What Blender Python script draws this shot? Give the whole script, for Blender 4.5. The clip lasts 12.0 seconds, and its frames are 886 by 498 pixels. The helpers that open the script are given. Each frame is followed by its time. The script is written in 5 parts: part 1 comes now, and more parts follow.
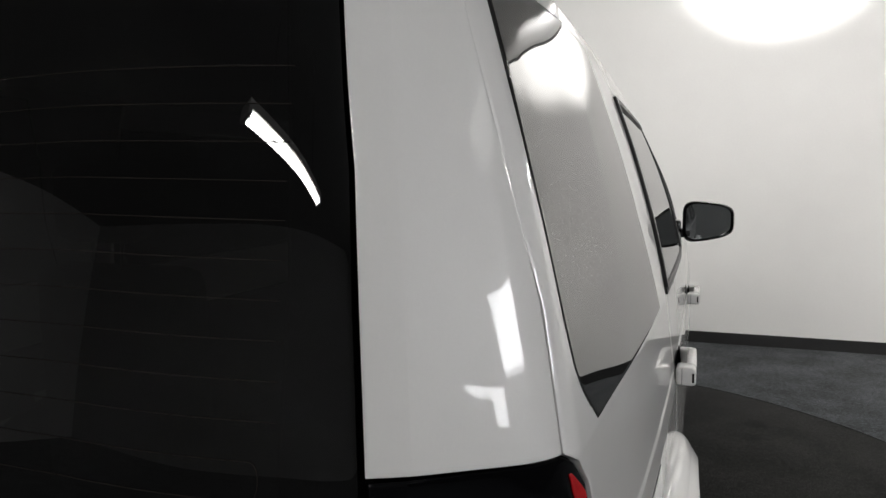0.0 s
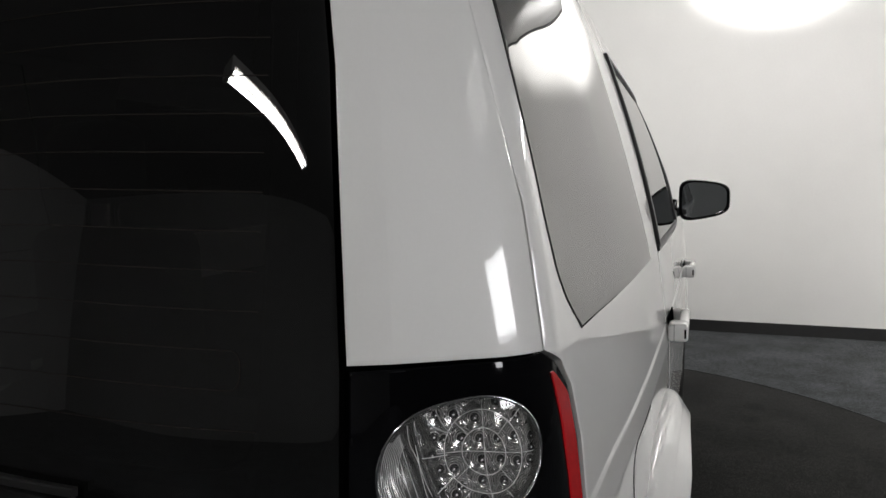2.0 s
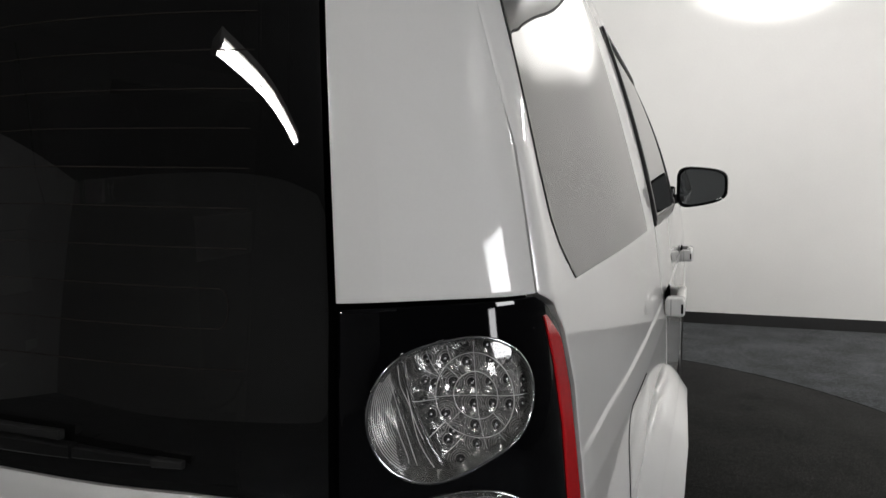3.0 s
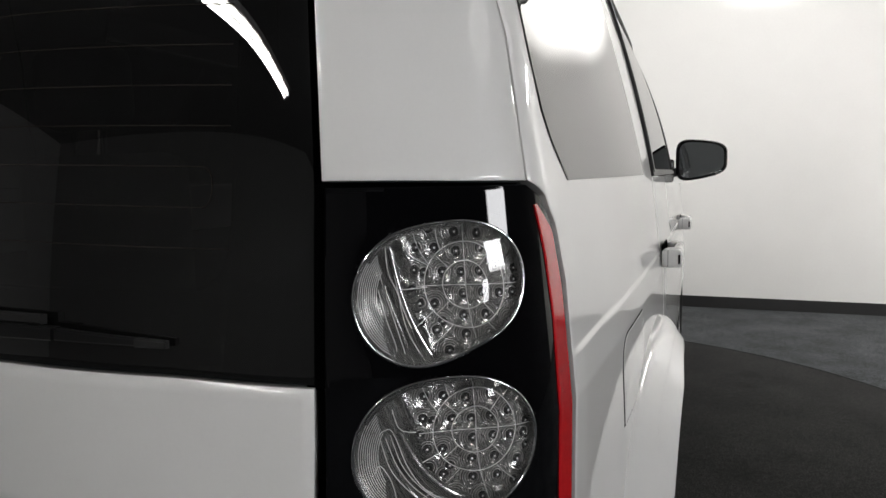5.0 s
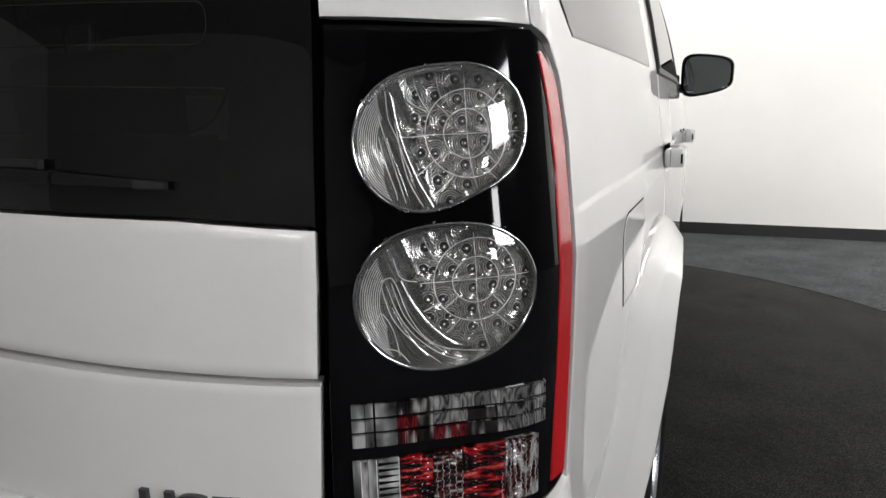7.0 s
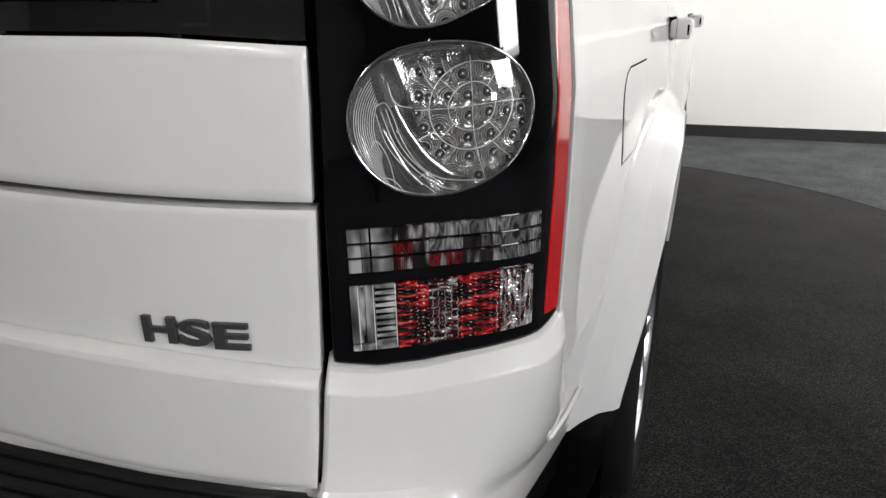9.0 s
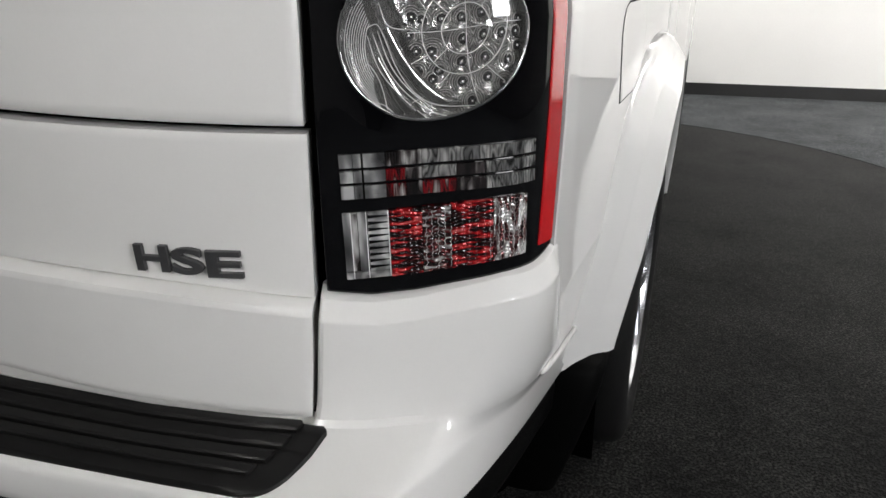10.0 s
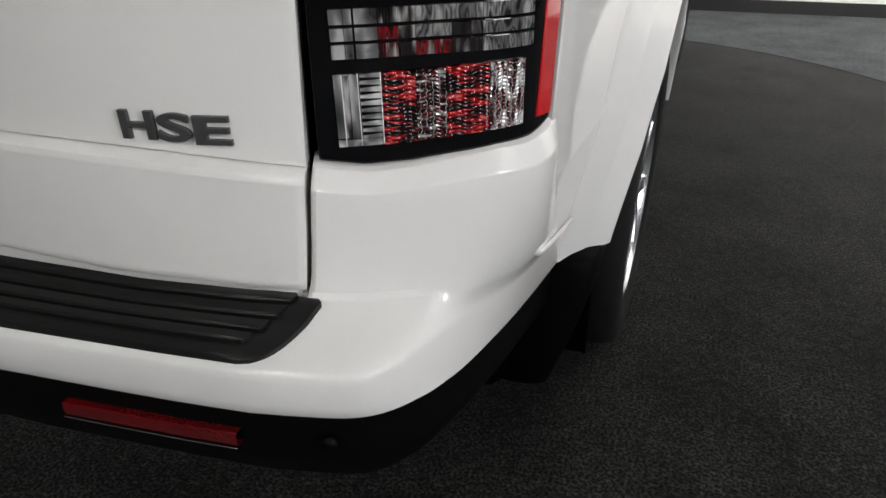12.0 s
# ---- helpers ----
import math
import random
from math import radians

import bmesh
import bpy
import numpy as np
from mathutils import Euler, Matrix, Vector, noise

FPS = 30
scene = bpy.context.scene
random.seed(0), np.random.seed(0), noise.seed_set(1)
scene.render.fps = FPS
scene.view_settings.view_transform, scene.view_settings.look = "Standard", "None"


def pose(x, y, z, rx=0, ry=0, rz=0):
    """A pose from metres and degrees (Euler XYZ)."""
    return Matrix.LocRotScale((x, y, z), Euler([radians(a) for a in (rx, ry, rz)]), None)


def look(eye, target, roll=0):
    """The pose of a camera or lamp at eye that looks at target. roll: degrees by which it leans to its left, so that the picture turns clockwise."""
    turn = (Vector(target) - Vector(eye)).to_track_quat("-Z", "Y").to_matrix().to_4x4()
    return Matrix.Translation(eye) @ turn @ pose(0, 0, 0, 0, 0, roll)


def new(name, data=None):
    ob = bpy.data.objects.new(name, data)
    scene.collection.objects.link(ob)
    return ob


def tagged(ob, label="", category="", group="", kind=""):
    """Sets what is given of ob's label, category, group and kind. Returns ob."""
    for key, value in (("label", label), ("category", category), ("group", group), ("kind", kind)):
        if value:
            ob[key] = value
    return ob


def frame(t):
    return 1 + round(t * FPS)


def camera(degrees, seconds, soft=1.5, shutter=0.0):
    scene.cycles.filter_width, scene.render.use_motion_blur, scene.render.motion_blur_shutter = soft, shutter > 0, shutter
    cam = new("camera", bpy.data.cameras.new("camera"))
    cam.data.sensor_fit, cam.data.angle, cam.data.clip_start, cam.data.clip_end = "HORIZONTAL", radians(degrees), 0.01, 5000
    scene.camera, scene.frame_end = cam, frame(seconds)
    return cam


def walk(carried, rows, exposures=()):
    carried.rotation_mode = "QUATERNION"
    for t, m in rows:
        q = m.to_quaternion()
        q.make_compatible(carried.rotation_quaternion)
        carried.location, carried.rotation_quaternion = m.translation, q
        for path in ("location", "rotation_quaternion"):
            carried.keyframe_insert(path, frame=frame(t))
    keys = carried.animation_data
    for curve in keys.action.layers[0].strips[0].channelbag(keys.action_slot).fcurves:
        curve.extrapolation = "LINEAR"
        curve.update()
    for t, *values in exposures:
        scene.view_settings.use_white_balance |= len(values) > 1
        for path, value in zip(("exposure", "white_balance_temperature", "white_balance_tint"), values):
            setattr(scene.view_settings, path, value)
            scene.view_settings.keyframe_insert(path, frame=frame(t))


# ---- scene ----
cam = camera(68.4, 12.0)
PATH = [
    (0, (0.972, -0.526, 1.553), (0.232, 1.32, 1.35), -1.0),
    (0.5, (0.981, -0.532, 1.533), (0.239, 1.314, 1.333), -1.3),
    (1, (0.984, -0.533, 1.507), (0.241, 1.314, 1.307), -1.2),
    (1.5, (0.99, -0.535, 1.483), (0.248, 1.311, 1.282), -1.3),
    (2, (0.994, -0.535, 1.452), (0.252, 1.311, 1.25), -1.3),
    (2.5, (0.999, -0.534, 1.424), (0.258, 1.312, 1.217), -1.2),
    (3, (0.999, -0.531, 1.395), (0.26, 1.316, 1.188), -1.3),
    (5, (1.008, -0.529, 1.289), (0.268, 1.316, 1.066), -1.3),
    (5.5, (1.013, -0.529, 1.269), (0.274, 1.312, 1.016), -1.3),
    (6, (1.01, -0.532, 1.249), (0.274, 1.302, 0.944), -1.2),
    (6.5, (1.007, -0.534, 1.23), (0.273, 1.291, 0.87), -1.2),
    (7, (1.008, -0.537, 1.207), (0.277, 1.276, 0.786), -1.2),
    (9, (1.016, -0.551, 1.126), (0.309, 1.192, 0.447), -1.2),
    (9.5, (1.02, -0.556, 1.109), (0.323, 1.169, 0.375), -1.1),
    (10, (1.024, -0.558, 1.091), (0.333, 1.148, 0.309), -1.2),
    (10.5, (1.026, -0.565, 1.073), (0.344, 1.121, 0.243), -1.1),
    (11, (1.028, -0.568, 1.053), (0.356, 1.097, 0.172), -1.1),
    (11.5, (1.032, -0.573, 1.041), (0.369, 1.068, 0.109), -1.2),
    (12, (1.031, -0.571, 1.032), (0.379, 1.047, 0.054), -1.1),
]
walk(cam, [(t, look(eye, target, roll)) for t, eye, target, roll in PATH], [(0, 0.13), (3, 0.15), (5.5, 0.48), (7, 0.80), (9, 1.02), (12, 1.02)])

# ---- light ----
world = bpy.data.worlds.new("room_air")
scene.world = world
world.use_nodes = True
world.node_tree.nodes["Background"].inputs["Color"].default_value = (0.9, 0.95, 1.0, 1)
world.node_tree.nodes["Background"].inputs["Strength"].default_value = 0.02


def area_lamp(name, m, sx, sy, watts, tint=(1, 0.97, 0.93)):
    d = bpy.data.lights.new(name, "AREA")
    d.shape, d.size, d.size_y, d.energy, d.color = "RECTANGLE", sx, sy, watts, tint
    ob = new(name, d)
    ob.matrix_world = m
    return ob


def wall_washer(x, y, z, tx, ty, tz, watts, cone, blend):
    d = bpy.data.lights.new("wall_washer", "SPOT")
    d.energy, d.spot_size, d.spot_blend, d.shadow_soft_size, d.color = watts, radians(cone), blend, 0.1, WARM
    new("wall_washer", d).matrix_world = look((x, y, z), (tx, ty, tz))


WARM = (1, 0.976, 0.963)
wall_washer(1.55, 5.25, 3.5, 1.55, 6.1, 3.62, 120, 104, 0.22)
# this washer and the area lamps are unseen, added to brighten the white wall
wall_washer(4.3, 4.6, 3.5, 4.3, 6.1, 1.5, 240, 84, 0.9)
for wx in (-2.5, 1.2, 4.4):
    area_lamp("wall_fill", look((wx, 3.9, 3.6), (wx, 6.0, 0.9)), 2.4, 0.25, 34, WARM)
# lamp places: x, y, turn; the last three are unseen, added to brighten
BATTENS = [(0.57, -2.39, -44), (-3.4, 0.9, -44), (3.2, 3.3, -44), (0.0, 2.2, -44)]
area_lamp("window_beam", look((5.9, -1.9, 2.3), (0, -1.6, 1.6)), 1.95, 1.0, 52, (0.98, 0.98, 1.0))

# ---- materials ----


def mat(name, colour, rough=0.5, metal=0.0, coat=0.0, bump=0.0, scale=40.0, vary=0.06, coat_rough=0.02, rough_vary=0.0, spec=0.5):
    """A surface with grain at two sizes in its colour, gloss and relief."""
    m = bpy.data.materials.new(name)
    m.use_nodes = True
    nt = m.node_tree
    p = nt.nodes["Principled BSDF"]
    tc = nt.nodes.new("ShaderNodeTexCoord")
    n1, n2 = nt.nodes.new("ShaderNodeTexNoise"), nt.nodes.new("ShaderNodeTexNoise")
    n1.inputs["Scale"].default_value, n2.inputs["Scale"].default_value = scale, scale * 0.07
    n1.inputs["Detail"].default_value, n2.inputs["Detail"].default_value = 6, 4
    mix = nt.nodes.new("ShaderNodeMath")
    mix.operation = "ADD"
    for n, k in ((n1, 0), (n2, 1)):
        nt.links.new(tc.outputs["Object"], n.inputs["Vector"])
        nt.links.new(n.outputs["Fac"], mix.inputs[k])
    ramp = nt.nodes.new("ShaderNodeMapRange")
    ramp.inputs["From Min"].default_value, ramp.inputs["From Max"].default_value = 0.6, 1.4
    ramp.inputs["To Min"].default_value, ramp.inputs["To Max"].default_value = 1 - vary, 1 + vary
    nt.links.new(mix.outputs[0], ramp.inputs["Value"])
    mul = nt.nodes.new("ShaderNodeVectorMath")
    mul.operation = "SCALE"
    mul.inputs[0].default_value = colour
    nt.links.new(ramp.outputs["Result"], mul.inputs["Scale"])
    nt.links.new(mul.outputs["Vector"], p.inputs["Base Color"])
    p.inputs["Roughness"].default_value, p.inputs["Metallic"].default_value = rough, metal
    p.inputs["Coat Weight"].default_value, p.inputs["Coat Roughness"].default_value = coat, coat_rough
    p.inputs["Specular IOR Level"].default_value = spec
    if rough_vary:
        rr = nt.nodes.new("ShaderNodeMapRange")
        rr.inputs["To Min"].default_value, rr.inputs["To Max"].default_value = rough - rough_vary, rough + rough_vary
        nt.links.new(n2.outputs["Fac"], rr.inputs["Value"])
        nt.links.new(rr.outputs["Result"], p.inputs["Roughness"])
    if bump:
        b = nt.nodes.new("ShaderNodeBump")
        b.inputs["Strength"].default_value, b.inputs["Distance"].default_value = 1.0, bump
        nt.links.new(n1.outputs["Fac"], b.inputs["Height"])
        nt.links.new(b.outputs["Normal"], p.inputs["Normal"])
    return m


def pane(name, tint, clear, rough=0.0, haze=0.004):
    """Thin tinted glass: it lets part of the light straight through and mirrors by the angle."""
    m = bpy.data.materials.new(name)
    m.use_nodes = True
    nt = m.node_tree
    nt.nodes.remove(nt.nodes["Principled BSDF"])
    tr, gl, df, fr = (nt.nodes.new("ShaderNode" + k) for k in ("BsdfTransparent", "BsdfGlossy", "BsdfDiffuse", "Fresnel"))
    tr.inputs["Color"].default_value = (*[c * clear for c in tint], 1)
    df.inputs["Color"].default_value = (haze, haze, haze, 1)
    gl.inputs["Roughness"].default_value = rough
    fr.inputs["IOR"].default_value = 1.5
    add, mix = nt.nodes.new("ShaderNodeAddShader"), nt.nodes.new("ShaderNodeMixShader")
    nt.links.new(tr.outputs[0], add.inputs[0])
    nt.links.new(df.outputs[0], add.inputs[1])
    # both faces of the sheet mirror: 2F / (1 + F)
    one, two, div = (nt.nodes.new("ShaderNodeMath") for _ in range(3))
    one.operation, two.operation, div.operation = "ADD", "MULTIPLY", "DIVIDE"
    one.inputs[1].default_value, two.inputs[1].default_value = 1.0, 2.0
    nt.links.new(fr.outputs[0], one.inputs[0])
    nt.links.new(fr.outputs[0], two.inputs[0])
    nt.links.new(two.outputs[0], div.inputs[0])
    nt.links.new(one.outputs[0], div.inputs[1])
    nt.links.new(div.outputs[0], mix.inputs[0])
    nt.links.new(add.outputs[0], mix.inputs[1])
    nt.links.new(gl.outputs[0], mix.inputs[2])
    nt.links.new(mix.outputs[0], nt.nodes["Material Output"].inputs["Surface"])
    return m


def glow(name, colour, strength):
    m = bpy.data.materials.new(name)
    m.use_nodes = True
    p = m.node_tree.nodes["Principled BSDF"]
    p.inputs["Base Color"].default_value = (*colour, 1)
    p.inputs["Emission Color"].default_value = (*colour, 1)
    p.inputs["Emission Strength"].default_value = strength
    return m


PAINT = mat("white_paint", (0.78, 0.775, 0.76), 0.42, coat=1.0, scale=300, vary=0.015)
BLACK_GLOSS = mat("black_gloss_plastic", (0.002, 0.002, 0.0025), 0.04, scale=200, vary=0.2)
BLACK_TRIM = mat("black_trim", (0.012, 0.012, 0.012), 0.45, bump=0.0002, scale=900, vary=0.25)
RUBBER = mat("black_rubber", (0.0055, 0.0053, 0.0053), 0.42, bump=0.0002, scale=1200, vary=0.3, rough_vary=0.2, spec=0.3)
DARK = mat("dark_void", (0.0015, 0.0015, 0.0015), 0.9, vary=0.1, spec=0.0)
APRON = mat("black_grained_plastic", (0.0014, 0.0014, 0.0014), 0.55, bump=0.0002, scale=900, vary=0.25, spec=0.09)
GUARD = mat("black_guard_plastic", (0.0016, 0.0016, 0.0016), 0.6, vary=0.25, scale=300, spec=0.05)
CHROME = mat("chrome", (0.75, 0.75, 0.76), 0.12, metal=1.0, vary=0.05, scale=300)
ALLOY = mat("silver_alloy", (0.55, 0.56, 0.58), 0.25, metal=0.9, coat=0.5, vary=0.05)
TINT = pane("privacy_glass", (1.0, 0.95, 0.91), 0.028, haze=0.0045)
WINDSCREEN = pane("windscreen_glass", (0.92, 1.0, 0.97), 0.75)
DOOR_GLASS = pane("door_glass", (0.9, 0.95, 0.95), 0.45)
MIRROR = mat("mirror_glass", (0.40, 0.42, 0.43), 0.03, metal=0.93, vary=0.01)
RED = mat("red_lens", (0.55, 0.008, 0.012), 0.12, coat=0.3, vary=0.15, scale=120)
RED.node_tree.nodes["Principled BSDF"].inputs["Coat IOR"].default_value = 1.45
DARK_RED = mat("dark_red_reflector", (0.085, 0.002, 0.003), 0.15, coat=0.3, vary=0.2, scale=300)
WALL = mat("white_wall_paint", (0.82, 0.815, 0.79), 0.75, bump=0.0006, scale=60, vary=0.02)
DARK_WALL = mat("charcoal_wall_paint", (0.05, 0.05, 0.051), 0.8, bump=0.0006, scale=60, vary=0.06)
CEILING_PAINT = mat("grey_ceiling_paint", (0.25, 0.25, 0.248), 0.8, bump=0.0006, scale=60, vary=0.05)
GREY_WALL = mat("grey_wall_paint", (0.45, 0.45, 0.445), 0.8, bump=0.0006, scale=60, vary=0.05)
DARK_CEILING = mat("dark_ceiling_paint", (0.15, 0.15, 0.15), 0.8, bump=0.0006, scale=60, vary=0.05)
SKIRT = mat("black_skirting", (0.02, 0.02, 0.02), 0.5, vary=0.15)


def carpet(name, dark, light, sheen, stains=()):
    """Looped pile: fine flecks over broad wear."""
    m = bpy.data.materials.new(name)
    m.use_nodes = True
    nt = m.node_tree
    p = nt.nodes["Principled BSDF"]
    tc, n1, n2, n3, r, mul, mr, b = (nt.nodes.new("ShaderNode" + k) for k in ("TexCoord", "TexNoise", "TexNoise", "TexNoise", "ValToRGB", "VectorMath", "MapRange", "Bump"))
    for n, sc, de in ((n1, 150, 6), (n2, 3.5, 5), (n3, 38, 5)):
        n.inputs["Scale"].default_value, n.inputs["Detail"].default_value = sc, de
        nt.links.new(tc.outputs["Object"], n.inputs["Vector"])
    n4 = nt.nodes.new("ShaderNodeTexNoise")
    n4.inputs["Scale"].default_value, n4.inputs["Detail"].default_value = 14, 3
    nt.links.new(tc.outputs["Object"], n4.inputs["Vector"])
    e = r.color_ramp.elements
    e[0].position, e[0].color, e[1].position, e[1].color = 0.44, (*dark, 1), 0.63, (*light, 1)
    nt.links.new(n1.outputs["Fac"], r.inputs["Fac"])
    add = nt.nodes.new("ShaderNodeMath")
    add.operation = "ADD"
    nt.links.new(n2.outputs["Fac"], add.inputs[0])
    nt.links.new(n3.outputs["Fac"], add.inputs[1])
    mr.inputs["From Min"].default_value, mr.inputs["From Max"].default_value = 0.7, 1.3
    mr.inputs["To Min"].default_value, mr.inputs["To Max"].default_value = 0.35, 1.65
    nt.links.new(add.outputs[0], mr.inputs["Value"])
    mul.operation = "SCALE"
    nt.links.new(r.outputs["Color"], mul.inputs[0])
    nt.links.new(mr.outputs["Result"], mul.inputs["Scale"])
    out = mul.outputs["Vector"]
    for x, y, r in stains:  # small trodden-in dark marks
        dist, edge, dim = (nt.nodes.new("ShaderNode" + k) for k in ("VectorMath", "MapRange", "VectorMath"))
        warp = nt.nodes.new("ShaderNodeVectorMath")
        warp.operation, dist.operation, dim.operation = "MULTIPLY_ADD", "DISTANCE", "SCALE"
        nt.links.new(n4.outputs["Color"], warp.inputs[0])
        warp.inputs[1].default_value = (0.12, 0.12, 0.0)
        nt.links.new(tc.outputs["Object"], warp.inputs[2])
        nt.links.new(warp.outputs["Vector"], dist.inputs[0])
        dist.inputs[1].default_value = (x + 0.06, y + 0.06, 0.0)
        edge.inputs["From Min"].default_value, edge.inputs["From Max"].default_value = r * 0.4, r * 1.6
        edge.inputs["To Min"].default_value, edge.inputs["To Max"].default_value = 0.42, 1.0
        nt.links.new(dist.outputs["Value"], edge.inputs["Value"])
        nt.links.new(out, dim.inputs[0])
        nt.links.new(edge.outputs["Result"], dim.inputs["Scale"])
        out = dim.outputs["Vector"]
    nt.links.new(out, p.inputs["Base Color"])
    p.inputs["Roughness"].default_value = 1.0
    p.inputs["Specular IOR Level"].default_value = 0.1
    p.inputs["Sheen Weight"].default_value, p.inputs["Sheen Roughness"].default_value = sheen, 0.35
    n1.inputs["Roughness"].default_value = 0.62
    b.inputs["Strength"].default_value, b.inputs["Distance"].default_value = 0.6, 0.0015
    nt.links.new(n1.outputs["Fac"], b.inputs["Height"])
    nt.links.new(b.outputs["Normal"], p.inputs["Normal"])
    return m


CARPET = carpet("charcoal_carpet", (0.0035, 0.0035, 0.0035), (0.034, 0.0335, 0.0315), 0.13, [(1.304, 3.887, .06), (1.275, 3.64, .05)])
# paler and bluer: the white wall's grazing sheen is put into the pile colour
OUTER_CARPET = carpet("sheen_pale_carpet", (0.014, 0.0152, 0.0165), (0.098, 0.107, 0.113), 0.15)
TYRE = mat("tyre_rubber", (0.007, 0.007, 0.007), 0.7, bump=0.0005, scale=400, vary=0.3, spec=0.2)
SEAT = mat("black_leather", (0.03, 0.028, 0.027), 0.5, bump=0.0005, scale=300, vary=0.2)


LINE = mat("clear_ridge_plastic", (0.85, 0.85, 0.85), 0.25, coat=1.0, vary=0.05)
RIDGE = mat("clear_zigzag_ridge", (0.45, 0.44, 0.44), 0.2, coat=1.0, vary=0.3, scale=900)
BOWL = mat("bright_reflector", (0.64, 0.64, 0.63), 0.2, metal=0.95, bump=0.0002, vary=0.25, scale=500)
GUIDE = mat("smooth_light_guide", (0.42, 0.42, 0.41), 0.16, metal=0.9, vary=0.1, scale=120)
LED = mat("led_chip", (0.03, 0.03, 0.03), 0.2, coat=1.0, vary=0.1)
COVER = pane("clear_cover", (1, 1, 1), 0.97)
HEATER = mat("heater_print", (0.020, 0.016, 0.014), 0.7, vary=0.2, spec=0.1)
WIPER_GREY = mat("satin_black_metal", (0.006, 0.006, 0.0062), 0.4, vary=0.15, scale=300, spec=0.3)
BADGE = mat("dark_satin_badge", (0.06, 0.06, 0.062), 0.42, metal=0.3, vary=0.1, scale=200)


def prism(name, stops, metal=0.45, grain=(48, 48, 170)):
    """Facetted lamp plastic: patches of colour, smoke and bright reflector, with facet glints put into the colour."""
    m = bpy.data.materials.new(name)
    m.use_nodes = True
    nt = m.node_tree
    p = nt.nodes["Principled BSDF"]
    tc, mp, n, r = (nt.nodes.new("ShaderNode" + k) for k in ("TexCoord", "Mapping", "TexNoise", "ValToRGB"))
    mp.inputs["Scale"].default_value = grain
    n.inputs["Scale"].default_value, n.inputs["Detail"].default_value, n.inputs["Roughness"].default_value = 1.0, 1, 0.5
    nt.links.new(tc.outputs["Object"], mp.inputs["Vector"])
    nt.links.new(mp.outputs["Vector"], n.inputs["Vector"])
    nt.links.new(n.outputs["Fac"], r.inputs["Fac"])
    e = r.color_ramp.elements
    e[0].position, e[0].color = stops[0][0], (*stops[0][1], 1)
    e[1].position, e[1].color = stops[-1][0], (*stops[-1][1], 1)
    for pos, col in stops[1:-1]:
        k = e.new(pos)
        k.color = (*col, 1)
    nt.links.new(r.outputs["Color"], p.inputs["Base Color"])
    p.inputs["Roughness"].default_value, p.inputs["Metallic"].default_value, p.inputs["Coat Weight"].default_value = 0.16, metal, 1.0
    return m


# BRIGHT paints the glints of the facets as noise patches
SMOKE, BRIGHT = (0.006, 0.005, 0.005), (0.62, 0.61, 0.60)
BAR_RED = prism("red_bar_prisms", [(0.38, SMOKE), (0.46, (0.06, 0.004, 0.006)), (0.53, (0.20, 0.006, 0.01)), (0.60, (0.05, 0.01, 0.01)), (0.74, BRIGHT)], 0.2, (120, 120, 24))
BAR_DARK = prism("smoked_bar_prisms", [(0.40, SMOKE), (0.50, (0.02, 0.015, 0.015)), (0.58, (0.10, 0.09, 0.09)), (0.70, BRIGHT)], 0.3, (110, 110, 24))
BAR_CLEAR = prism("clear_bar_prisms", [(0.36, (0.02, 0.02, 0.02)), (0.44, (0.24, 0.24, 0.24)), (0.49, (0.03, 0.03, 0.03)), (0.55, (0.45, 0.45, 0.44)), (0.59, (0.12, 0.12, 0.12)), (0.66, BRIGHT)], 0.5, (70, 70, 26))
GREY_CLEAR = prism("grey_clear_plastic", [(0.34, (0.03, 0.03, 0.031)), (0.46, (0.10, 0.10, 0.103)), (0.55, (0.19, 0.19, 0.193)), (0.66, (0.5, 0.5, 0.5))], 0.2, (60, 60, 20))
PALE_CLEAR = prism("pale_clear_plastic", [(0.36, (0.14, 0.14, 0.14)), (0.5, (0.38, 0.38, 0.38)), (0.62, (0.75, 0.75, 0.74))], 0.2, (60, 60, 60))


# ---- mesh helpers ----
def mesh_from(name, verts, faces, material, parent=None, label="", smooth=True, sharp=40, weld=False):
    me = bpy.data.meshes.new(name)
    me.from_pydata([tuple(map(float, v)) for v in verts], [], [tuple(map(int, f)) for f in faces])
    me.validate()
    bm = bmesh.new()
    bm.from_mesh(me)
    if weld:
        bmesh.ops.remove_doubles(bm, verts=bm.verts, dist=1e-5)
    if smooth:
        for f in bm.faces:
            f.smooth = True
        for e in bm.edges:
            if len(e.link_faces) == 2 and e.calc_face_angle(0) > radians(sharp):
                e.smooth = False
    bm.to_mesh(me)
    bm.free()
    me.materials.append(material)
    ob = new(name, me)
    if parent is not None:
        ob.parent = parent
    if label:
        tagged(ob, label)
    return ob


def part(name, bm, material, parent, label="", smooth=True, sharp=40):
    me = bpy.data.meshes.new(name)
    for f in bm.faces:
        f.smooth = smooth
    if smooth:
        for e in bm.edges:
            if len(e.link_faces) == 2 and e.calc_face_angle(0) > radians(sharp):
                e.smooth = False
    bm.to_mesh(me)
    bm.free()
    me.materials.append(material)
    ob = new(name, me)
    if parent is not None:
        ob.parent = parent
    if label:
        tagged(ob, label)
    return ob


